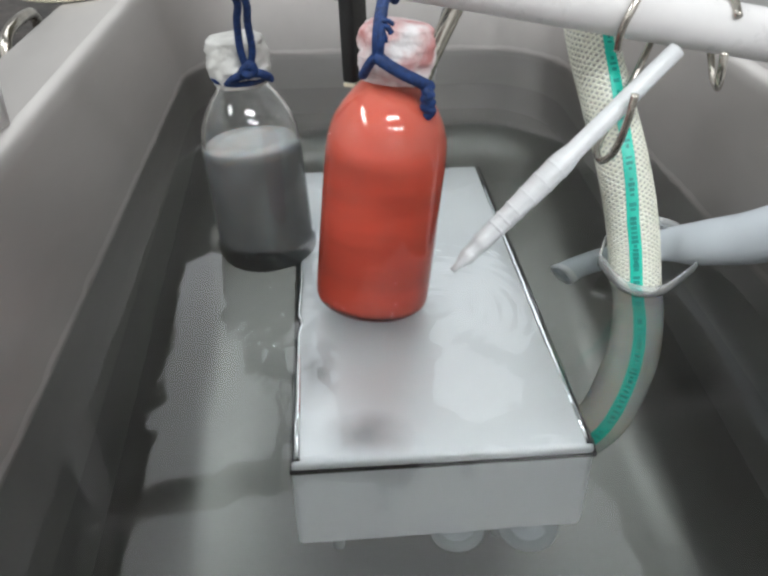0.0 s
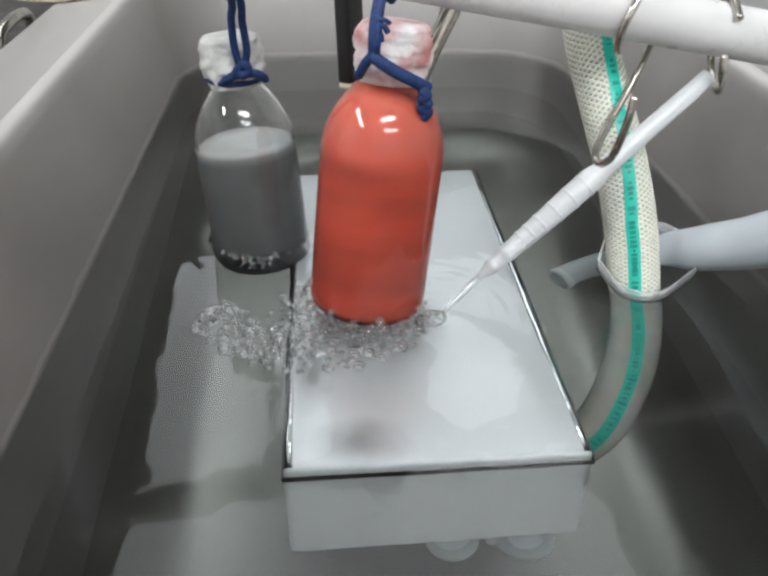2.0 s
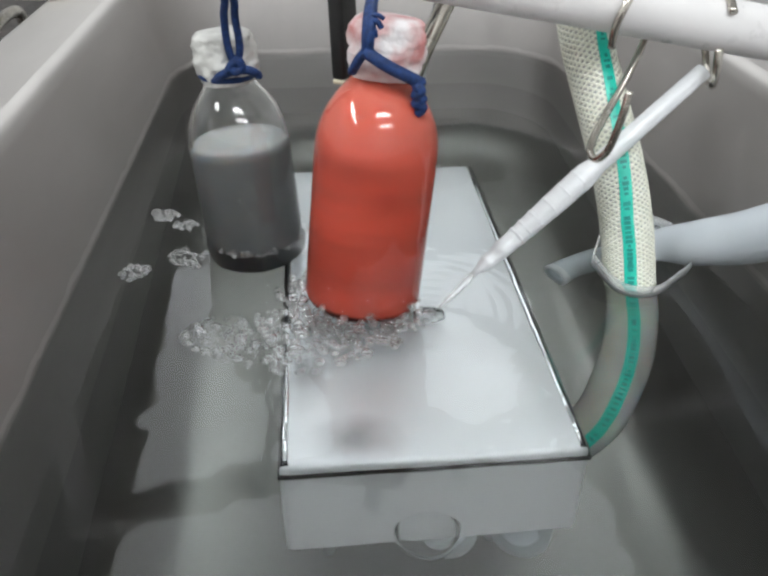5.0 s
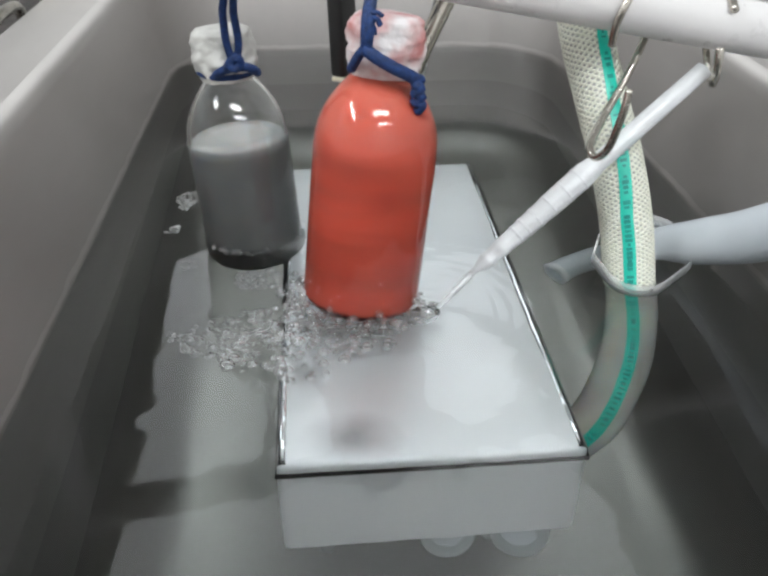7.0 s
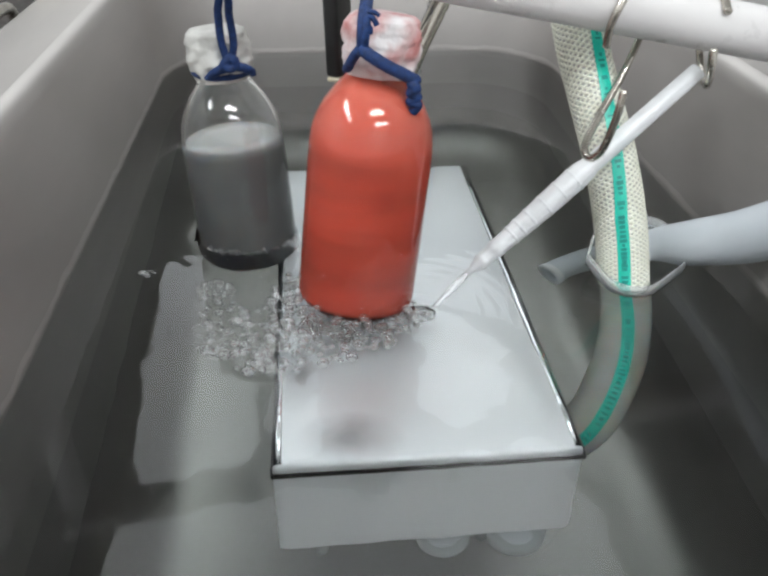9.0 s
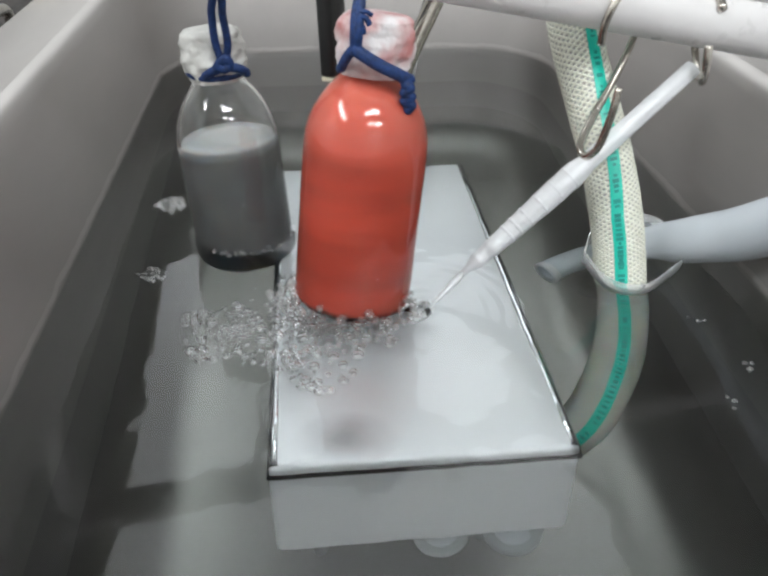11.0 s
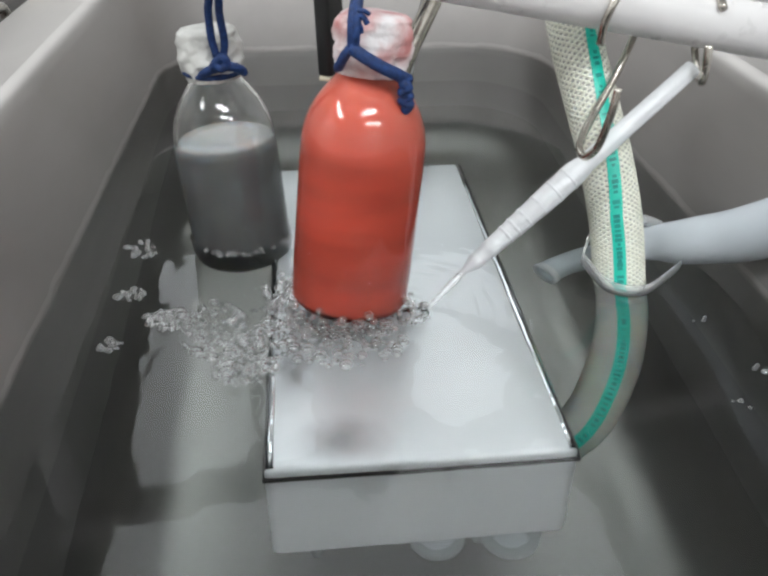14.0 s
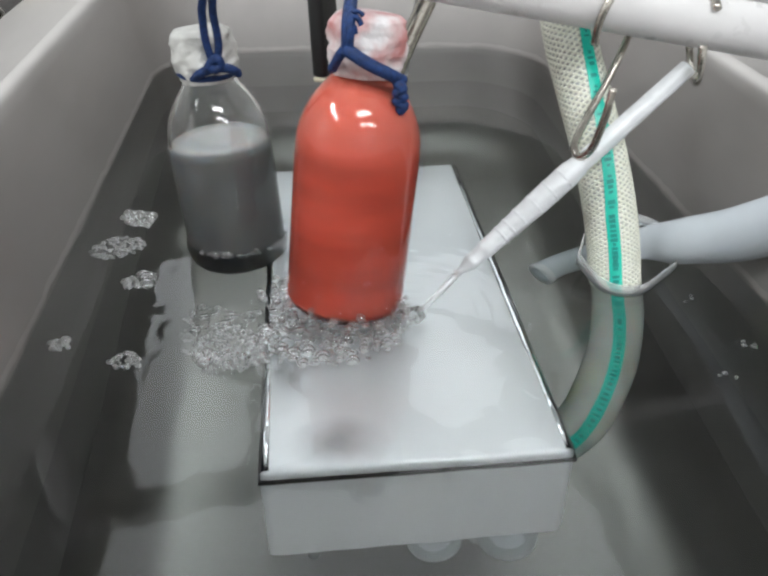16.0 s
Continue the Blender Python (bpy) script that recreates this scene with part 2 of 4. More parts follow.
def tube(points, radius, n=16, steps=8, bm=None, hollow=0.0, caps=True):
    """A round tube along a smooth line; radius is one number or one for each given point."""
    bm = bm or bmesh.new()
    line = spline(points, steps)
    fr = frames_along(line)
    count = len(points)

    def rad(i):
        if isinstance(radius, (int, float)):
            return radius
        f = i / steps
        k = min(int(f), count - 2)
        return radius[k] + (radius[k + 1] - radius[k]) * (f - k)

    rings = [[q + (u * math.cos(math.tau * j / n) + v * math.sin(math.tau * j / n)) * rad(i) for j in range(n)]
             for i, (q, (u, v)) in enumerate(zip(line, fr))]
    if hollow:
        inner = [[q + (u * math.cos(math.tau * j / n) + v * math.sin(math.tau * j / n)) * (rad(i) - hollow) for j in range(n)]
                 for i, (q, (u, v)) in enumerate(zip(line, fr))]
        rings = rings + inner[::-1] + rings[:1]
        bridge_rings(bm, rings)
        bmesh.ops.remove_doubles(bm, verts=bm.verts[:], dist=1e-7)
    else:
        bridge_rings(bm, rings, True, caps, caps)
    return bm


def along(base, top):
    """The pose of an upright thing that stands at base and leans towards top."""
    d = (Vector(top) - Vector(base)).normalized()
    return Matrix.Translation(base) @ d.to_track_quat("Z", "Y").to_matrix().to_4x4()


# ---- room ----
def room():
    lo, hi, z0, z1 = (-2.2, -1.8), (2.2, 4.2), -0.80, 1.75
    cx, cy = (lo[0] + hi[0]) / 2, (lo[1] + hi[1]) / 2
    w, d, h = hi[0] - lo[0], hi[1] - lo[1], z1 - z0
    tagged(part("floor", block(w + 0.2, d + 0.2, 0.1, pose(cx, cy, z0 - 0.05)), LINO, smooth=False), "grey sheet floor of the laboratory", "floor", kind="structure")
    tagged(part("ceiling", block(w + 0.2, d + 0.2, 0.1, pose(cx, cy, z1 + 0.05)), CEILING, smooth=False), "white painted ceiling of the laboratory", "ceiling", kind="structure")
    for name, sx, sy, x, y in (("wall_west", 0.1, d, lo[0] - 0.05, cy), ("wall_east", 0.1, d, hi[0] + 0.05, cy),
                               ("wall_south", w + 0.2, 0.1, cx, lo[1] - 0.05), ("wall_north", w + 0.2, 0.1, cx, hi[1] + 0.05)):
        tagged(part(name, block(sx, sy, h, pose(x, y, (z0 + z1) / 2)), PAINT, smooth=False), "plain off-white painted laboratory wall", "wall", kind="structure")


room()


def ceiling_lamp(x, y, z, sx, sy, watts):
    lamp = thing("ceiling_lamp", "white ceiling lamp panel in a flat housing", "lamp", "ceiling lamps", at=pose(x, y, z))
    part("housing", block(sx + 0.1, sy + 0.08, 0.05, pose(0, 0, 0.025), 0.006), RAIL, lamp, smooth=False)
    return lamp


for spot in LAMPS:
    ceiling_lamp(*spot)

# ---- tank ----
CORNERS = [(-0.170, -0.06, 0.05), (0.304, -0.06, 0.05), (0.303, 0.992, 0.10), (-0.149, 0.999, 0.10)]


def outline(off, z, n=9):
    """The tank's rounded outline in plan, pushed outwards by off."""
    c = [Vector(p[:2]) for p in CORNERS]
    moved = []
    for i in range(4):
        a, b, d = c[i - 1], c[i], c[(i + 1) % 4]
        e1, e2 = (b - a).normalized(), (d - b).normalized()
        n1, n2 = Vector((e1.y, -e1.x)), Vector((e2.y, -e2.x))
        k = (n1 + n2) / (1 + n1.dot(n2))
        moved.append((b + k * off, e1, e2, n1, n2, CORNERS[i][2] + off))
    pts = []
    for b, e1, e2, n1, n2, r in moved:
        r = max(r, 0.012)
        k = (n1 + n2) / (1 + n1.dot(n2))
        centre = b - k * r
        a1, a2 = math.atan2(n1.y, n1.x), math.atan2(n2.y, n2.x)
        while a2 < a1:
            a2 += math.tau
        for s in range(n + 1):
            a = a1 + (a2 - a1) * s / n
            pts.append((centre.x + r * math.cos(a), centre.y + r * math.sin(a), z))
    return pts


FLOOR_Z = -0.290
COVE = 0.062


def tank():
    sink = thing("water_tank", "brushed stainless steel laboratory water tank with rounded corners", "tank")
    bm = bmesh.new()
    prof = [(-0.006 - COVE * (1 - math.cos(a)), FLOOR_Z + COVE * (1 - math.sin(a))) for a in (math.pi / 2 * (1 - k / 8) for k in range(9))]
    prof += [(0.0, 0.0), (0.0215, 0.097), (0.0235, 0.1045), (0.028, 0.1090), (0.034, 0.1105)]
    bridge_rings(bm, [outline(o, z) for o, z in prof], True, True)
    part("basin", bm, STEEL, sink)
    bm = bmesh.new()
    prof = [(0.034, 0.1105), (0.084, 0.1105), (0.089, 0.109), (0.091, 0.104), (0.091, 0.08), (0.086, 0.078), (0.082, 0.104), (0.036, 0.104)]
    bridge_rings(bm, [outline(o, z) for o, z in prof])
    part("rim", bm, STEEL, sink)
    bm = bmesh.new()
    bridge_rings(bm, [outline(o, z) for o, z in ((0.036, 0.1035), (0.036, -0.33))])
    part("outer_wall", bm, STEEL, sink)
    bm = bmesh.new()
    bridge_rings(bm, [outline(0.036, -0.80), outline(0.036, -0.33)], True, True, True)
    part("cabinet", bm, PAINT, sink, "white base cabinet under the tank", smooth=False)


tank()

JET = (0.0733, 0.4217)
IN_WATER = [(-0.0417, 0.5370, 0.0359)]  # the grey bottle where it meets the water


def water_height(x, y):
    """Choppy near the stream and the froth, calmer far off; rings and a hollow where the stream falls; water climbs the bottles a little."""
    d = math.hypot(x - JET[0], y - JET[1])
    near = math.exp(-((x - 0.04) / 0.10) ** 2 - ((y - 0.42) / 0.20) ** 2)
    z = (0.00003 + 0.00034 * near) * noise.noise((x * 75, y * 60, 3.1)) + (0.00013 + 0.0007 * near) * noise.noise((x * 22, y * 17, 7.7))
    z += 0.00045 * math.sin(d * math.tau / 0.0095) * math.exp(-d / 0.035)
    z -= 0.0030 * math.exp(-((x - JET[0] + 0.002) / 0.0085) ** 2 - ((y - JET[1]) / 0.0060) ** 2)
    c = math.hypot((x - 0.01) / 0.06, (y - 0.405) / 0.06)
    z += 0.0015 * math.exp(-c * c) * noise.noise((x * 110, y * 90, 1.3))
    for bx, by, br in IN_WATER:
        z += 0.0024 * math.exp(-max(0.0, math.hypot(x - bx, y - by) - br) / 0.0030)
    return z


def water():
    step = 0.003
    out = [Vector(p[:2]) for p in outline(0.010, 0)]

    def inside(x, y):
        for a, b in zip(out, out[1:] + out[:1]):
            if (b.x - a.x) * (y - a.y) - (b.y - a.y) * (x - a.x) < -1e-9:
                return False
        return True

    verts, index, faces = [], {}, []
    nx, ny = int(0.66 / step), int(1.26 / step)
    for i in range(nx + 1):
        for j in range(ny + 1):
            x, y = -0.2 + i * step, -0.1 + j * step
            if inside(x, y) and all(math.hypot(x - bx, y - by) > br - 0.002 for bx, by, br in IN_WATER):
                index[i, j] = len(verts)
                verts.append((x, y, water_height(x, y)))
    for (i, j), k in index.items():
        q = [index.get(p) for p in ((i, j), (i + 1, j), (i + 1, j + 1), (i, j + 1))]
        if None not in q:
            faces.append(q)
    me = bpy.data.meshes.new("water")
    me.from_pydata(verts, [], faces)
    me.materials.append(WATER)
    for f in me.polygons:
        f.use_smooth = True
    ob = new("water", me)
    return tagged(ob, "clear rippling water that fills the steel tank", "water", kind="structure")


WATER_SHEET = water()


def dimming_sheet(z, clarity):
    """A tinted sheet added for the water's loss of light with depth: it dims what lies below it."""
    m = bpy.data.materials.new("dimming_tint")
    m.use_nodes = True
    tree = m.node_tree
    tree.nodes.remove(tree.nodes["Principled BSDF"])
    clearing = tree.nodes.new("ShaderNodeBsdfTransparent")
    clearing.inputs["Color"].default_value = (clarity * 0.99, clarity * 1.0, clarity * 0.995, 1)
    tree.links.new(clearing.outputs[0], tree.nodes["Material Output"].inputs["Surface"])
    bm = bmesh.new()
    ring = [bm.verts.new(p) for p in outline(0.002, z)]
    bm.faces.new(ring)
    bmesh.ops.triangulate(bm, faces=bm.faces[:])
    return tagged(part("depth_dimmer", bm, m), "added tinted sheet that dims the deeper water", "water", kind="structure")


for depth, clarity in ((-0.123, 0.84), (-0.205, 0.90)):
    dimming_sheet(depth, clarity)


# ---- submerged box ----
def transducer_box():
    box = thing("steel_box", "submerged rectangular stainless steel box with folded edges", "box", at=pose(0.0640, 0.4835, -0.0705, 0, 0, -0.7))
    bm = block(0.167, 0.363, 0.097, None, 0.0050, 3)
    bmesh.ops.subdivide_edges(bm, edges=[e for e in bm.edges if e.calc_length() > 0.05], cuts=10, use_grid_fill=True)
    for v in bm.verts:
        if v.co.z > 0.03:
            v.co.z += 0.0009 * noise.noise((v.co.x * 16, v.co.y * 13, 0.4))
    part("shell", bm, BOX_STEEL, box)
    # black strip stands in for the shadow in the gap below the lid
    bm = bmesh.new()
    ring = []
    for w, h in ((0.0, 0.0382), (0.0010, 0.0384), (0.0010, 0.0424), (0.0, 0.0426)):
        x, y = 0.0832 + w, 0.1812 + w
        ring.append([(-x, -y, h), (x, -y, h), (x, y, h), (-x, y, h)])
    bridge_rings(bm, ring)
    part("gap_shade", bm, BLACK, box, "black strip as the gap's shadow under the lid's edge", smooth=False)
    hx, hy, hz, r = 0.0803, 0.1783, 0.0453, 0.0037
    for a, b in (((-hx, -hy), (hx, -hy)), ((hx, -hy), (hx, hy)), ((hx, hy), (-hx, hy)), ((-hx, hy), (-hx, -hy))):
        p, q = Vector((*a, hz)), Vector((*b, hz))
        part("folded_edge", tube([p, p.lerp(q, 0.5), q], r, 20, 4), EDGE_STEEL, box, "polished folded edge")
    for x in (-0.06, 0.06):
        for y in (-0.09, 0.15):
            part("leg", tube([(x, y, -0.047), (x, y, -0.12), (x, y, -0.2195)], 0.005, 12, 2), BOX_STEEL, box)
    for x, y in ((0.012, -0.165), (0.056, -0.168)):
        part("fitting", lathe([(0.009, -0.0475), (0.010, -0.052), (0.015, -0.056), (0.0175, -0.064), (0.017, -0.072), (0.012, -0.075)], 20, True, True), SILICONE, box, "cloudy plastic fitting under the box").location = (x, y, 0.0)
    return box


transducer_box()

# ---- bottles ----
R0 = 0.0378


def bottle_outline(inset=0.0):
    pts = [(0.030, 0.0), (0.0345, 0.0012), (0.0368, 0.004), (R0, 0.008), (R0, 0.098)]
    pts += [(0.0376, 0.105), (0.0370, 0.1115), (0.0356, 0.118), (0.0332, 0.1245), (0.0298, 0.131), (0.0257, 0.137), (0.0212, 0.1425), (0.0178, 0.147)]
    pts += [(0.0158, 0.150), (0.0158, 0.154), (0.0178, 0.156), (0.0178, 0.162)]
    return [(max(r - inset, 0.001), z) for r, z in pts]


def bottle(label, base, top, level, liquid_mat, liquid_label, stain, size):
    b = thing("glass_bottle", label, "bottle", "bottles hung in the tank", at=along(base, top) @ Matrix.Diagonal((*size, 1)))
    outer = bottle_outline()
    inner = [(r, z) for r, z in bottle_outline(0.0024)]
    inner = [(inner[0][0] - 0.003, 0.0044)] + [(r, max(z, 0.0046 + 0.0009 * i)) for i, (r, z) in enumerate(inner[1:])]
    bm = lathe(outer, 56, True, False)
    bm2 = lathe(inner[::-1], 56, False, True)
    tmp = bpy.data.meshes.new("tmp")
    bm2.to_mesh(tmp)
    bm2.free()
    bm.from_mesh(tmp)
    bpy.data.meshes.remove(tmp)
    glass = part("glass", bm, GLASS, b, "clear round glass body")
    glass.visible_shadow = False
    fill = [(r + 0.0005, z - 0.0005) for r, z in inner if z < level]
    last = [p for p in inner if p[1] >= level][0]
    prev = fill[-1]
    f = (level - prev[1]) / (last[1] - prev[1])
    fill.append((prev[0] + (last[0] - prev[0]) * f + 0.0002, level))
    fill.append((fill[-1][0] * 0.6, level + 0.0002))
    part("liquid", lathe(fill, 56), liquid_mat, b, liquid_label)
    if not stain:
        part("foam", lathe([(fill[-2][0] * 0.995, level - 0.006), (fill[-2][0] * 1.004, level - 0.003), (fill[-2][0] * 1.002, level + 0.0006), (fill[-2][0] * 0.6, level + 0.0012)], 48), FOAM, b, "pale foam on the liquid")
    cap = [(0.016, 0.1465), (0.0190, 0.1470), (0.0200, 0.150), (0.0210, 0.154), (0.0224, 0.160), (0.0222, 0.166), (0.0224, 0.173), (0.0205, 0.178), (0.016, 0.1805), (0.008, 0.181)]
    part("cap", lathe(finer(cap, 5), 64, True, True, 0.0030, stain + 0.7), CAP if not stain else STAINED, b, "wrapped cotton cap" if not stain else "wrapped cotton cap with pink stains")
    return b


def stained_cap():
    m, tree, bs = material("stained_cotton")
    fine = noise_node(tree, 160, 3)
    patch = noise_node(tree, 45, 5)
    tree.links.new(ramp(tree, patch, (0.66, 0.62, 0.62), (0.50, 0.20, 0.19), 0.40, 0.66), bs.inputs["Base Color"])
    bs.inputs["Roughness"].default_value = 0.85
    bump(tree, bs, fine, 0.5, 0.0035)
    return m


STAINED = stained_cap()
A_BASE, A_TOP = (-0.0396, 0.5347, -0.0315), (-0.0513, 0.5475, 0.1473)
B_BASE, B_TOP = (0.0324, 0.4421, -0.0030), (0.0522, 0.4610, 0.1766)
bottle("clear glass bottle of cloudy grey liquid with white cap", A_BASE, A_TOP, 0.105, GREY, "cloudy grey liquid", 0, (0.95, 0.95, 1.0))
bottle("clear glass bottle full of orange-red liquid with stained cap", B_BASE, B_TOP, 0.1490, ORANGE, "opaque orange-red liquid", 3, (1.0, 1.0, 1.005))


def ring_round(m, h, r, tilt=0.0, turn=0.0, n=14):
    """Points of a loop round a bottle's neck at height h."""
    return [m @ Vector((r * math.cos(math.tau * i / n), r * math.sin(math.tau * i / n), h + tilt * math.cos(math.tau * i / n - turn))) for i in range(n + 1)]


# the rail lies on the right rim and rises to a post on the left one
RAIL_A, RAIL_B = Vector((0.372, 0.492, 0.1384)), Vector((-0.215, 0.492, 0.2496))


def on_rail(x):
    f = (x - RAIL_A.x) / (RAIL_B.x - RAIL_A.x)
    return RAIL_A.lerp(RAIL_B, f)


RAIL_R = 0.0165


def cord(base, top, height, tilt, turn, strands, ties, label):
    c = thing("blue_cord", label, "cord", "cords that hold the bottles")
    part("neck_loop", tube(ring_round(along(base, top), height, 0.0188, tilt, turn), 0.0022, 10, 4), CORD, c)
    for s in strands:
        part("strand", tube(s, 0.0025, 12, 6), CORD, c)
    for name, s, r in ties:
        part(name, tube(s, r, 12, 6), CORD, c)
    return c


def wrap(x, dx, up):
    """Two turns of a cord's end over the rail at x."""
    p, out = on_rail(x), []
    for i in range(10):
        a = math.tau * i / 8 * (1 if up else -1) - math.pi / 2
        out.append(p + Vector((dx * i / 9, (RAIL_R + 0.002) * math.sin(a), (RAIL_R + 0.002) * math.cos(a))))
    return out


cord(A_BASE, A_TOP, 0.1530, 0.002, 4.7, [
    [(-0.0427, 0.5195, 0.1334), (-0.0453, 0.5175, 0.1479), (-0.0450, 0.5120, 0.1663), (-0.0439, 0.5030, 0.1830)] + wrap(-0.0605, 0.004, True),
    [(-0.0404, 0.5195, 0.1334), (-0.0376, 0.5175, 0.1461), (-0.0384, 0.5120, 0.1646), (-0.0386, 0.5030, 0.1829)] + wrap(-0.0525, 0.004, True)],
    [("knot", [(-0.0466, 0.5200, 0.1295), (-0.0431, 0.5175, 0.1347), (-0.0393, 0.5165, 0.1369), (-0.0379, 0.5175, 0.1326), (-0.0416, 0.5170, 0.1296), (-0.0446, 0.5175, 0.1325)], 0.0030),
     ("tie", [(-0.0567, 0.5300, 0.1205), (-0.0511, 0.5235, 0.1258), (-0.0448, 0.5205, 0.1289), (-0.0389, 0.5205, 0.1297), (-0.0326, 0.5225, 0.1283), (-0.0283, 0.5290, 0.1234)], 0.0030),
     ("loose_end", [(-0.0326, 0.5220, 0.1284), (-0.0292, 0.5240, 0.1270), (-0.0273, 0.5270, 0.1227)], 0.0022)],
    "doubled dark blue cord tied round the grey bottle's neck")
cord(B_BASE, B_TOP, 0.1550, 0.010, 3.0, [
    [(0.0367, 0.4330, 0.1634), (0.0366, 0.4315, 0.1727), (0.0377, 0.4350, 0.1823), (0.0408, 0.4480, 0.1908)] + wrap(0.0445, 0.005, True),
    [(0.0382, 0.4315, 0.1655), (0.0389, 0.4300, 0.1744), (0.0403, 0.4340, 0.1838), (0.0430, 0.4480, 0.1908)] + wrap(0.0490, 0.005, True)],
    [("tie", [(0.0361, 0.4320, 0.1654), (0.0426, 0.4290, 0.1612), (0.0508, 0.4290, 0.1560), (0.0595, 0.4310, 0.1510), (0.0673, 0.4360, 0.1454)], 0.0036),
     ("knot", [(0.0684, 0.4360, 0.1465), (0.0645, 0.4320, 0.1451), (0.0673, 0.4310, 0.1425), (0.0641, 0.4320, 0.1399), (0.0682, 0.4320, 0.1375), (0.0644, 0.4330, 0.1349), (0.0685, 0.4330, 0.1324), (0.0660, 0.4350, 0.1282)], 0.0030),
     ("side_tie", [(0.0367, 0.4330, 0.1651), (0.0331, 0.4360, 0.1599), (0.0296, 0.4430, 0.1511)], 0.0028),
     ("frayed_end", [(0.0394, 0.4330, 0.1815), (0.0426, 0.4300, 0.1816), (0.0448, 0.4300, 0.1779)], 0.0016),
     ("frayed_end", [(0.0389, 0.4330, 0.1835), (0.0429, 0.4300, 0.1847), (0.0461, 0.4300, 0.1826)], 0.0012),
     ("frayed_end", [(0.0384, 0.4330, 0.1789), (0.0413, 0.4300, 0.1770), (0.0418, 0.4300, 0.1733)], 0.0012)],
    "dark blue cord knotted round the orange bottle's neck with frayed ends")


# ---- rail, hooks, rod ----
def rail():
    r = thing("white_rail", "thick white plastic pipe laid across the tank", "rail")
    part("pipe", tube([RAIL_A, RAIL_A.lerp(RAIL_B, 0.5), RAIL_B], RAIL_R, 32, 12), RAIL, r)
    part("post", tube([(RAIL_B.x + 0.012, 0.492, 0.111), (RAIL_B.x + 0.012, 0.492, 0.17), (RAIL_B.x + 0.012, 0.492, 0.230)], 0.011, 20, 2), RAIL, r)
    part("saddle", block(0.03, 0.04, 0.0115, pose(0.350, 0.492, 0.1165), 0.002), RAIL, r)


rail()


def s_hook(points, radius, label):
    h = thing("steel_hook", label, "hook", "hooks on the rail")
    part("wire", tube(points, radius, 12, 8), ROD_STEEL, h)
    return h


HOOK_1 = [(0.1897, 0.4730, 0.1513), (0.1898, 0.4710, 0.1653), (0.1959, 0.4720, 0.1808), (0.2140, 0.4919, 0.1995), (0.2299, 0.5120, 0.1615), (0.2264, 0.5100, 0.1462), (0.2128, 0.4970, 0.1242), (0.1966, 0.4820, 0.1048), (0.1861, 0.4700, 0.0935), (0.1826, 0.4630, 0.0883), (0.1843, 0.4560, 0.0858), (0.1896, 0.4510, 0.0945), (0.1938, 0.4490, 0.1157), (0.1960, 0.4500, 0.1319)]
HOOK_2 = [(0.2640, 0.4750, 0.1700), (0.2650, 0.4920, 0.1790), (0.2655, 0.5105, 0.1640), (0.2681, 0.5120, 0.1462), (0.2714, 0.5110, 0.1332), (0.2690, 0.4980, 0.1239), (0.2621, 0.4780, 0.1241), (0.2554, 0.4640, 0.1315), (0.2536, 0.4610, 0.1409), (0.2530, 0.4620, 0.1519)]
s_hook(HOOK_1, 0.0025, "bent stainless steel hook on the white rail")
s_hook(HOOK_2, 0.0026, "small stainless steel hook that holds the plastic tube")


def rod():
    r = thing("steel_rod", "brown-tinged stainless steel rod hooked over the rail", "rod")
    part("shaft", tube([(0.0585, 0.4952, 0.0851), (0.0730, 0.5018, 0.1308), (0.0937, 0.5076, 0.1738), (0.1058, 0.5076, 0.2010), (0.1137, 0.4908, 0.2232), (0.1153, 0.4716, 0.2117)], 0.0058, 16, 8), ROD_STEEL, r)
    a = thing("air_line", "thin clear plastic air line that dips into the water", "tube")
    part("line", tube([(0.0954, 0.5132, 0.2026), (0.0853, 0.5174, 0.1504), (0.0800, 0.5262, 0.1091), (0.0839, 0.5487, 0.0762), (0.1028, 0.6135, 0.0188), (0.1126, 0.6472, -0.0042), (0.1196, 0.6646, -0.0315), (0.1250, 0.6747, -0.1575)], 0.0028, 12, 8), FILM, a)


rod()


def black_handle():
    h = thing("black_clip", "black plastic clip hanging from the white rail", "clip")
    m = along((0.0290, 0.5040, 0.1285), (0.0262, 0.5058, 0.2252))
    part("grip", block(0.0205, 0.010, 0.088, m @ pose(0, 0, 0.0445), 0.003, 3), BLACK, h)
    part("end_plate", block(0.0195, 0.009, 0.003, m @ pose(0, 0, -0.001), 0.001), CREAM, h, "cream end plate")
    part("spring", block(0.006, 0.004, 0.030, m @ pose(0.005, -0.007, 0.066), 0.001), ROD_STEEL, h, "shiny steel spring")


black_handle()

# ---- hoses ----
HOSE_LINE = [(0.196, 0.5786, 0.2415), (0.1943, 0.5613, 0.1872), (0.1945, 0.542, 0.148), (0.2018, 0.5127, 0.1091), (0.2101, 0.4854, 0.0717), (0.2164, 0.4659, 0.0348), (0.2191, 0.4507, 0.0), (0.2174, 0.4303, -0.0378), (0.2037, 0.4004, -0.0714), (0.176, 0.372, -0.105), (0.14, 0.372, -0.136), (0.09, 0.385, -0.14)]
HOSE_R = 0.0172


def helix(line, fr, phase, turns, proud):
    total, pts = len(line) - 1, []
    for i, (q, (u, v)) in enumerate(zip(line, fr)):
        a = phase + math.tau * turns * i / total
        pts.append(q + (u * math.cos(a) + v * math.sin(a)) * (HOSE_R + proud))
    return pts


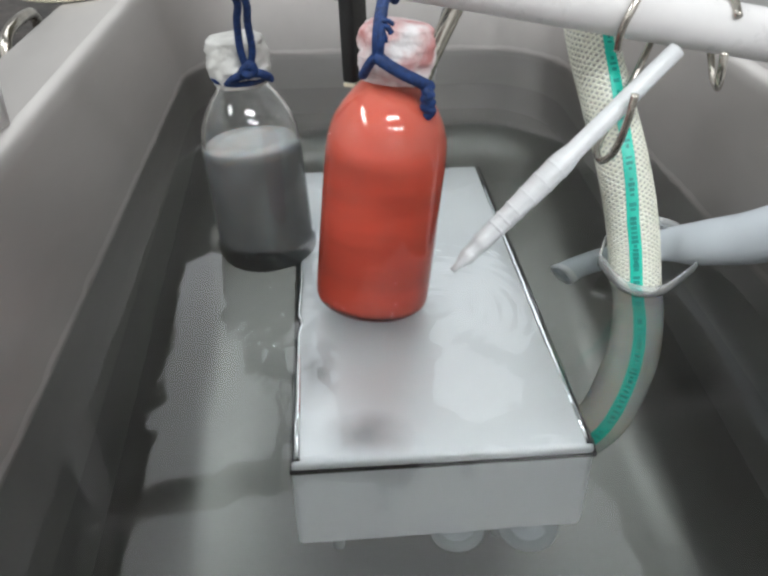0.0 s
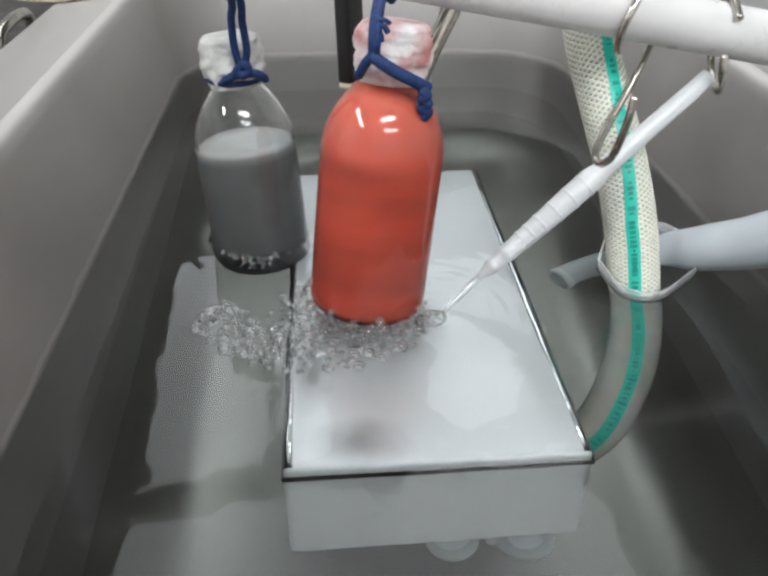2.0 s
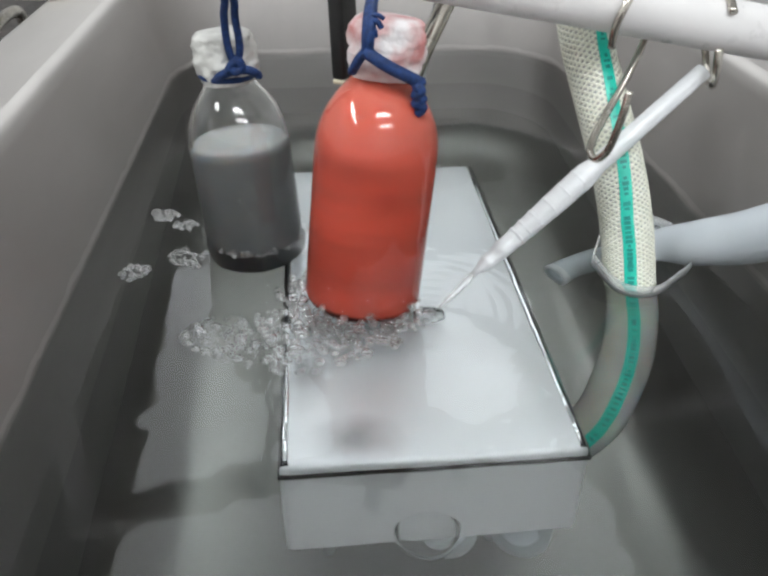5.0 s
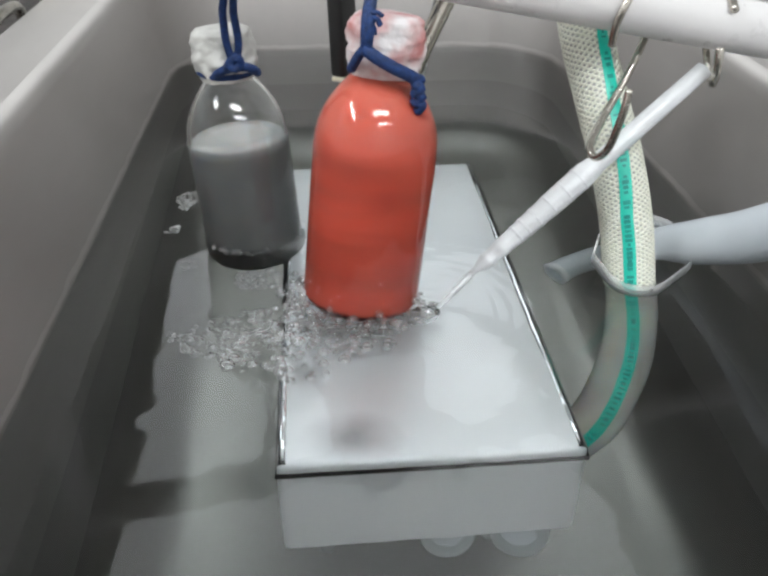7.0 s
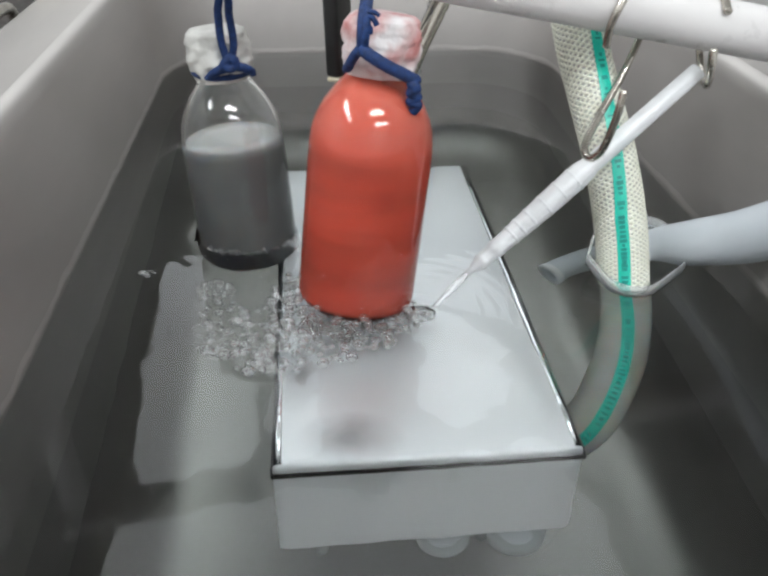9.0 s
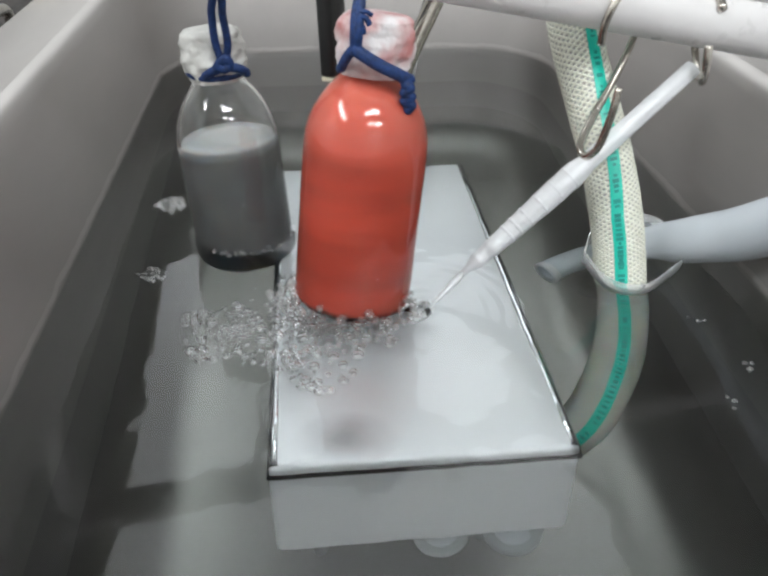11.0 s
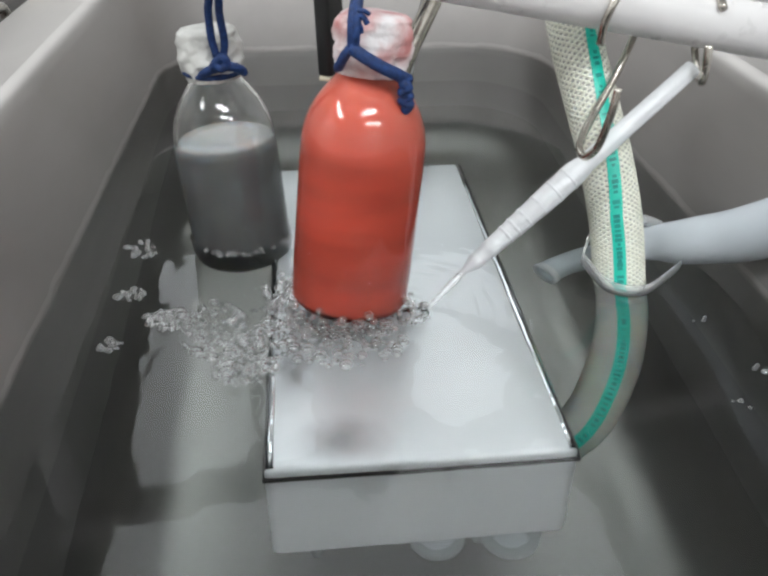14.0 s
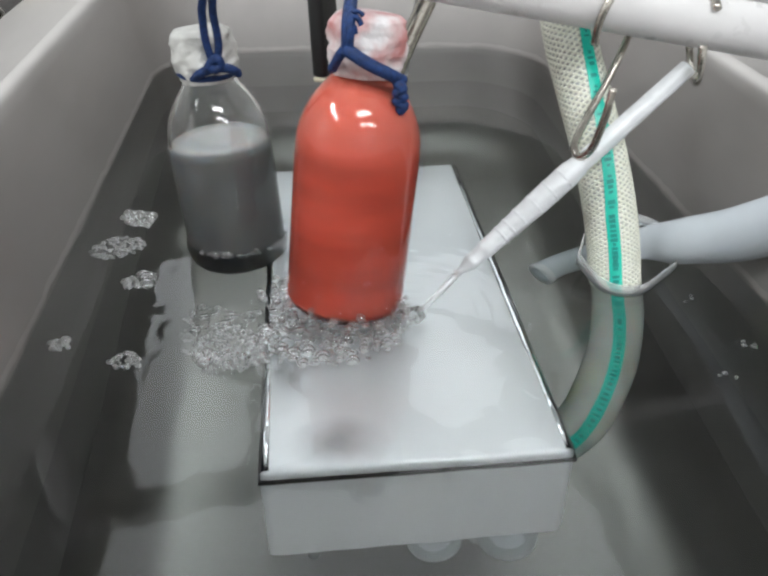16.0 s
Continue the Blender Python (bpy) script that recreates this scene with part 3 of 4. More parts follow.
def braided_hose():
    h = thing("braided_hose", "translucent cream braided hose with a teal stripe", "hose")
    part("wall", tube(HOSE_LINE, HOSE_R, 32, 10), HOSE, h)
    line = spline(HOSE_LINE, 26)
    fr = frames_along(line)
    yarn = bmesh.new()
    for k in range(18):
        for sign in (1, -1):
            # the pale yarn is left out under water to make the sunken hose dimmer
            pts = [q for q, c in zip(helix(line, fr, math.tau * k / 18, sign * 7.5, -0.0004), line) if c.z > -0.010]
            cross = frames_along(pts)
            rings = [[q + u * 0.0011 * c + v * 0.0011 * s for c, s in ((1, 0), (0, 1), (-1, 0), (0, -1))] for q, (u, v) in zip(pts, cross)]
            bridge_rings(yarn, rings)
    tagged(part("braid", yarn, YARN, h, "woven white yarn"), kind="stuff")
    bm = bmesh.new()

    def stripe_angle(i):
        f = i / len(line)
        return 1.92 - 0.75 * max(0.0, 0.45 - f) / 0.3 - 0.35 * max(0.0, f - 0.6) / 0.3
    rings = []
    for i, (q, (u, v)) in enumerate(zip(line, fr)):
        a0 = stripe_angle(i)
        rings.append([q + (u * math.cos(a) + v * math.sin(a)) * (HOSE_R + 0.0010) for a in (a0 - 0.23, a0 - 0.08, a0 + 0.08, a0 + 0.23)])
    bridge_rings(bm, rings, False)
    part("stripe", bm, TEAL, h, "teal printed stripe")
    bm = bmesh.new()
    rng = random.Random(5)
    for i in range(6, len(line) - 6, 2):
        if rng.random() < 0.25:
            continue
        q, (u, v) = line[i], fr[i]
        d = (line[i + 1] - line[i]).normalized()
        a0 = stripe_angle(i)
        w = rng.uniform(0.05, 0.13)
        ln = rng.uniform(0.0006, 0.0014)
        bm.faces.new([bm.verts.new(q + d * s * ln + (u * math.cos(a) + v * math.sin(a)) * (HOSE_R + 0.0013)) for a, s in ((a0 - w, -1), (a0 + w, -1), (a0 + w, 1), (a0 - w, 1))])
    tagged(part("print", bm, PRINT, h, "small dark printed marks"), kind="stuff")


braided_hose()


def silicone_hose():
    h = thing("silicone_hose", "thick whitish translucent silicone hose that dips into the water", "hose")
    part("wall", tube([(0.4679, 0.3049, 0.1053), (0.4349, 0.3138, 0.1581), (0.3661, 0.3320, 0.1599), (0.3213, 0.3826, 0.0876), (0.2948, 0.4296, 0.0402), (0.2740, 0.4598, 0.0178), (0.2528, 0.4807, 0.0029), (0.2188, 0.4858, -0.0105), (0.1907, 0.4795, -0.0168), (0.1742, 0.4713, -0.0189)],
                      [0.019, 0.019, 0.019, 0.019, 0.0185, 0.0165, 0.0135, 0.0115, 0.0105, 0.0105], 24, 8, None, 0.0025), SILICONE, h)
    part("cut_end", lathe([(0.0085, -0.001), (0.0112, -0.001), (0.0115, 0.001), (0.0112, 0.004), (0.0106, 0.005)], 24, False, False), NOZZLE, h, "pale cut end").matrix_basis = along((0.1738, 0.4706, -0.0190), (0.1907, 0.4795, -0.0168))
    t = thing("plastic_tie", "loose clear plastic tie round the two hoses", "tie")
    ring = [(0.1927, 0.4535, 0.0119), (0.2031, 0.4306, 0.0040), (0.2236, 0.4236, 0.0020), (0.2470, 0.4394, 0.0010), (0.2684, 0.4605, 0.0030), (0.2613, 0.4847, 0.0138), (0.2354, 0.4865, 0.0217), (0.2078, 0.4760, 0.0198), (0.1927, 0.4535, 0.0119)]
    line = spline(ring, 8)
    mid = Vector((0.230, 0.458, 0.008))
    bm = bmesh.new()
    rows = []
    for q in line[:-1]:
        out = (q - mid) * Vector((1, 1, 0))
        out.normalize()
        rows.append([q + out * o + Vector((0, 0, h)) for o, h in ((0, -0.0035), (0.0008, -0.0037), (0.0011, 0.0), (0.0008, 0.0052), (0, 0.0054), (-0.0003, 0.0))])
    bridge_rings(bm, rows + rows[:1])
    bmesh.ops.remove_doubles(bm, verts=bm.verts[:], dist=1e-7)
    part("band", bm, FILM, t)


silicone_hose()


# ---- nozzle tube and its stream ----
def nozzle_tube():
    """Built along +z from its tip at the origin."""
    n = thing("nozzle_tube", "frosted plastic nozzle tube with ribs near its tip", "tube")
    prof = [(0.0020, 0.0), (0.0024, 0.006), (0.0036, 0.008), (0.0046, 0.012), (0.0052, 0.0125), (0.0052, 0.017), (0.0050, 0.0175), (0.0056, 0.024), (0.0062, 0.0245), (0.0062, 0.030), (0.0060, 0.0305),
            (0.0070, 0.050), (0.0078, 0.075), (0.0080, 0.098), (0.0070, 0.104), (0.0062, 0.108), (0.0060, 0.150), (0.0056, 0.195), (0.0050, 0.196)]
    part("barrel", lathe(prof, 32, True, True, 0.0005, 7), NOZZLE, n)
    for z, r in ((0.040, 0.0066), (0.047, 0.0069), (0.056, 0.0072), (0.068, 0.0076), (0.081, 0.0079), (0.093, 0.0080)):
        part("rib", lathe([(r - 0.0004, z - 0.0014), (r + 0.0005, z - 0.0005), (r + 0.0005, z + 0.0005), (r - 0.0004, z + 0.0014)], 24, False, False), NOZZLE, n)
    return n


def water_stream():
    s = thing("water_stream", "thin clear stream of water from the nozzle", "water")
    part("jet", lathe([(0.0012, -0.0306), (0.0016, -0.026), (0.0019, -0.016), (0.0022, -0.006), (0.0021, 0.003), (0.0016, 0.010)], 16, True, True, 0.0006, 2), STREAM, s)
    return s


def air_pocket():
    """Air dragged under where the stream falls: a hollow in the water, so its faces look inwards."""
    p = thing("air_pocket", "dark oval pocket of air where the stream falls", "bubble")
    bm = bmesh.new()
    bmesh.ops.create_uvsphere(bm, u_segments=28, v_segments=16, radius=1, matrix=Matrix.Diagonal((0.0110, 0.0090, 0.0070, 1)))
    for v in bm.verts:
        v.co *= 1 + 0.16 * noise.noise(v.co * 220)
    bmesh.ops.reverse_faces(bm, faces=bm.faces[:])
    part("pocket", bm, CLEAR_BUBBLE, p)
    return p


AIR_POCKET = air_pocket()
NOZZLE_THING = nozzle_tube()
STREAM_THING = water_stream()


# ---- on the rim ----
def rim_clutter():
    d = thing("round_lid", "pale yellow round plastic lid lying on the steel rim", "lid")
    part("disc", lathe([(0.046, 0.0), (0.048, 0.001), (0.048, 0.006), (0.046, 0.008), (0.030, 0.0085)], 40), CREAM, d)
    d.matrix_world = pose(-0.247, 0.862, 0.1112)


rim_clutter()


def dark_case():
    c = thing("equipment_case", "dark equipment case standing beside the steel tank", "case")
    part("body", block(0.16, 1.1, 0.86, pose(-0.36, 1.0, -0.37), 0.01), DARK, c, smooth=False)
    part("handle", tube([(-0.30, 0.80, 0.058), (-0.30, 0.82, 0.082), (-0.30, 0.90, 0.082), (-0.30, 0.92, 0.058)], 0.006, 12, 6), ROD_STEEL, c)


dark_case()


# ---- bubbles ----
def unit_dome(film, thick, wide, low, deep):
    bm = bmesh.new()
    for k, flip in ((1.0, False), (thick, True)):
        rings = []
        for s in range(0, 7):
            a = math.pi / 2 * s / 6.3
            ring = [(k * math.cos(a) * math.cos(math.tau * i / 16), k * math.cos(a) * math.sin(math.tau * i / 16), k * math.sin(a)) for i in range(16)]
            rings.append(ring[::-1] if flip else ring)
        bridge_rings(bm, rings, True, False, True)
    # the air pocket under the film: a hollow in the water, so its faces look inwards
    rings = []
    for s in range(9):
        a = math.pi * (0.04 + 0.92 * s / 8)
        ring = [(wide * math.sin(a) * math.cos(math.tau * i / 16), wide * math.sin(a) * math.sin(math.tau * i / 16), -low - deep * math.cos(a)) for i in range(16)]
        rings.append(ring[::-1])
    bridge_rings(bm, rings, True, True, True)
    me = bpy.data.meshes.new("bubble")
    bm.to_mesh(me)
    bm.free()
    me.materials.append(film)
    for f in me.polygons:
        f.use_smooth = True
    return me


DOME = unit_dome(BUBBLE, 0.82, 0.80, 0.55, 0.45)
BIG_DOME = unit_dome(CLEAR_BUBBLE, 0.86, 0.97, 0.15, 0.11)


def bubble_raft(seed, count, spread, sizes, squash=(1, 1), label="small cluster of clear bubbles floating on the water", tall=(0.6, 0.85), mesh=DOME):
    rng = random.Random(seed)
    raft = thing("bubble_raft", label, "bubbles", "bubbles on the water")
    taken = []
    for _ in range(count * 30):
        if len(taken) >= count:
            break
        r = rng.uniform(*sizes)
        a, d = rng.uniform(0, math.tau), spread * math.sqrt(rng.random())
        x, y = d * math.cos(a) * squash[0], d * math.sin(a) * squash[1]
        if all(math.hypot(x - p[0], y - p[1]) > (r + p[2]) * 0.8 for p in taken):
            taken.append((x, y, r))
    for x, y, r in taken:
        ob = new("bubble", mesh)
        ob.parent, ob.location, ob.scale = raft, (x, y, -0.0004), (r, r, r * rng.uniform(*tall))
        ob.visible_shadow = False
    return raft


FROTH = [bubble_raft(11, 80, 0.044, (0.0013, 0.0050), (1.2, 0.55), "dense froth of clear bubbles before the orange bottle"),
         bubble_raft(12, 64, 0.040, (0.0013, 0.0050), (1.0, 0.7), "dense froth of clear bubbles before the orange bottle"),
         bubble_raft(13, 46, 0.028, (0.0013, 0.0046), (1.2, 0.7), "loose froth of clear bubbles beside the orange bottle")]


def bubble_collar(seed, count, r0, r1, a0, a1, sizes, lift, label):
    """Froth that hugs the front of a bottle; its origin is the bottle's axis."""
    rng = random.Random(seed)
    raft = thing("bubble_raft", label, "bubbles", "bubbles on the water")
    for _ in range(count):
        a, d, r = rng.uniform(a0, a1), rng.uniform(r0, r1), rng.uniform(*sizes)
        ob = new("bubble", DOME)
        ob.parent, ob.location = raft, (d * math.cos(a), d * math.sin(a), rng.uniform(-0.001, 0.0012) + lift * max(0.0, 1 - (d - r0) / 0.008) * rng.random())
        ob.scale = (r, r, r * rng.uniform(0.7, 1.1))
    return raft


ROUND_ORANGE, ROUND_GREY = "sparkling collar of bubbles round the orange bottle's foot", "thin row of bubbles where the grey bottle meets the water"
COLLAR = [bubble_collar(61, 140, 0.0390, 0.052, 2.7, 5.9, (0.0010, 0.0032), 0.011, ROUND_ORANGE), bubble_collar(62, 60, 0.0395, 0.060, 2.5, 5.2, (0.0010, 0.0036), 0.004, ROUND_ORANGE)]
GREY_COLLAR = bubble_collar(63, 30, 0.0360, 0.0385, 3.9, 6.0, (0.0008, 0.0022), 0.004, ROUND_GREY)
# how far each raft spreads, its bubbles, and its way over the water: (seconds, x, y)
DRIFT = [
    (0.007, 9, [(2.4, -0.077, 0.468), (2.8, -0.079, 0.482), (3.2, -0.081, 0.503), (3.6, -0.08, 0.541), (4.0, -0.082, 0.554), (4.6, -0.092, 0.584)]),
    (0.0095, 16, [(2.6, -0.085, 0.421), (2.8, -0.096, 0.432), (3.2, -0.102, 0.454), (3.6, -0.102, 0.474), (3.8, -0.101, 0.485), (4.0, -0.098, 0.497), (4.2, -0.102, 0.51), (5.2, -0.114, 0.577)]),
    (0.0085, 14, [(3.2, -0.056, 0.437), (3.4, -0.066, 0.458), (3.6, -0.072, 0.471), (3.8, -0.083, 0.483), (4.0, -0.088, 0.497), (4.2, -0.09, 0.509), (5.2, -0.096, 0.558)]),
    (0.013, 24, [(3.2, -0.037, 0.398), (3.6, -0.063, 0.412), (3.8, -0.073, 0.425), (4.0, -0.071, 0.436), (4.2, -0.075, 0.447), (5.3, -0.092, 0.528), (6.3, -0.098, 0.594), (6.7, -0.093, 0.597), (7.1, -0.097, 0.59), (7.5, -0.103, 0.599)]),
    (0.0055, 5, [(5.4, -0.068, 0.427), (6.3, -0.095, 0.502), (6.7, -0.1, 0.53), (7.1, -0.104, 0.547), (7.5, -0.111, 0.562), (7.9, -0.108, 0.58), (8.4, -0.105, 0.594)]),
    (0.007, 8, [(5.6, -0.051, 0.426), (6.5, -0.072, 0.472), (6.7, -0.078, 0.478), (7.2, -0.089, 0.506), (7.8, -0.095, 0.541)]),
    (0.014, 34, [(6.5, -0.03, 0.441), (6.9, -0.035, 0.461), (7.3, -0.037, 0.483), (7.7, -0.032, 0.504), (8.1, -0.034, 0.516), (8.6, -0.044, 0.521), (9.1, -0.057, 0.521), (10.0, -0.077, 0.556)]),
    (0.012, 26, [(7.9, -0.032, 0.381), (8.1, -0.038, 0.393), (8.3, -0.047, 0.414), (8.5, -0.052, 0.426), (8.9, -0.057, 0.45), (9.2, -0.066, 0.468), (10.3, -0.087, 0.54), (11.5, -0.106, 0.618), (11.9, -0.104, 0.632)]),
    (0.005, 5, [(6.9, -0.073, 0.404), (7.3, -0.093, 0.41), (7.9, -0.111, 0.414), (8.3, -0.104, 0.43), (8.7, -0.104, 0.454), (9.1, -0.108, 0.493), (9.8, -0.108, 0.555)]),
    (0.0095, 14, [(9.2, -0.038, 0.396), (10.4, -0.087, 0.441), (11.5, -0.116, 0.525), (11.7, -0.119, 0.546), (11.9, -0.118, 0.569), (12.1, -0.122, 0.593), (12.5, -0.112, 0.618)]),
    (0.008, 10, [(10.6, -0.045, 0.418), (11.5, -0.076, 0.455), (11.9, -0.088, 0.484), (12.1, -0.091, 0.493), (12.5, -0.105, 0.525), (12.9, -0.115, 0.558), (13.1, -0.11, 0.566), (13.6, -0.106, 0.602)]),
    (0.012, 18, [(11.2, -0.044, 0.417), (11.5, -0.061, 0.403), (11.9, -0.067, 0.404), (12.3, -0.081, 0.406), (12.7, -0.092, 0.418), (13.1, -0.091, 0.455), (13.5, -0.102, 0.481), (13.9, -0.111, 0.509), (14.3, -0.112, 0.548), (14.6, -0.108, 0.571), (14.9, -0.095, 0.586)]),
    (0.008, 11, [(13.0, -0.078, 0.416), (13.5, -0.107, 0.437), (13.9, -0.11, 0.454), (14.3, -0.112, 0.481), (14.7, -0.108, 0.523)]),
    (0.0125, 26, [(12.7, -0.018, 0.353), (13.1, -0.032, 0.365), (13.3, -0.046, 0.398), (13.7, -0.068, 0.414), (13.9, -0.075, 0.421), (14.1, -0.09, 0.433), (14.3, -0.101, 0.445), (14.6, -0.11, 0.474), (15.0, -0.11, 0.51), (15.4, -0.107, 0.532), (16.0, -0.117, 0.569)]),
    (0.017, 44, [(13.5, -0.014, 0.364), (13.9, -0.025, 0.369), (14.1, -0.04, 0.379), (14.3, -0.051, 0.393), (14.5, -0.067, 0.402), (14.8, -0.092, 0.421), (15.0, -0.104, 0.438), (15.4, -0.122, 0.47), (15.8, -0.128, 0.508), (16.0, -0.126, 0.525)]),
    (0.006, 9, [(13.8, -0.096, 0.405), (14.3, -0.119, 0.402), (14.8, -0.132, 0.409), (15.4, -0.136, 0.409), (16.0, -0.141, 0.409)]),
    (0.01, 17, [(14.4, -0.023, 0.383), (15.0, -0.049, 0.412), (15.2, -0.06, 0.417), (15.4, -0.075, 0.427), (15.6, -0.08, 0.45), (16.0, -0.104, 0.478)]),
    (0.009, 15, [(14.6, -0.03, 0.363), (15.2, -0.071, 0.377), (15.4, -0.086, 0.379), (15.8, -0.093, 0.386), (16.0, -0.1, 0.389)]),
    (0.014, 24, [(15.0, -0.007, 0.372), (15.6, -0.033, 0.391), (15.8, -0.033, 0.381), (16.0, -0.04, 0.382)]),
    (0.01, 16, [(1.2, -0.031, 0.41), (1.6, -0.06, 0.478), (2.0, -0.06, 0.437), (2.4, -0.067, 0.428), (2.8, -0.076, 0.402), (3.0, -0.086, 0.397), (3.4, -0.098, 0.403), (3.8, -0.109, 0.414), (4.2, -0.118, 0.432), (5.0, -0.123, 0.487)]),
    (0.011, 20, [(0.9, -0.041, 0.425), (1.4, -0.051, 0.468), (1.8, -0.048, 0.491), (2.0, -0.043, 0.497), (2.4, -0.075, 0.541), (3.0, -0.08, 0.556), (3.6, -0.087, 0.576)]),
    (0.006, 6, [(10.4, -0.036, 0.396), (11.5, -0.049, 0.443), (11.9, -0.065, 0.469), (12.3, -0.072, 0.495), (12.9, -0.087, 0.542)]),
]
RAFTS = [bubble_raft(20 + i, count, spread, (0.0013, (0.0036, 0.0052, 0.0030)[i % 3]), (1.15, 0.85)) for i, (spread, count, way) in enumerate(DRIFT)]
SPECKS = [bubble_raft(40 + i, 3, 0.006, (0.0010, 0.0022), label="few tiny clear bubbles on the water") for i in range(3)]
BIG_BUBBLE = bubble_raft(50, 1, 0.0001, (0.0195, 0.0196), label="one large clear bubble on the water", tall=(0.98, 1.0), mesh=BIG_DOME)


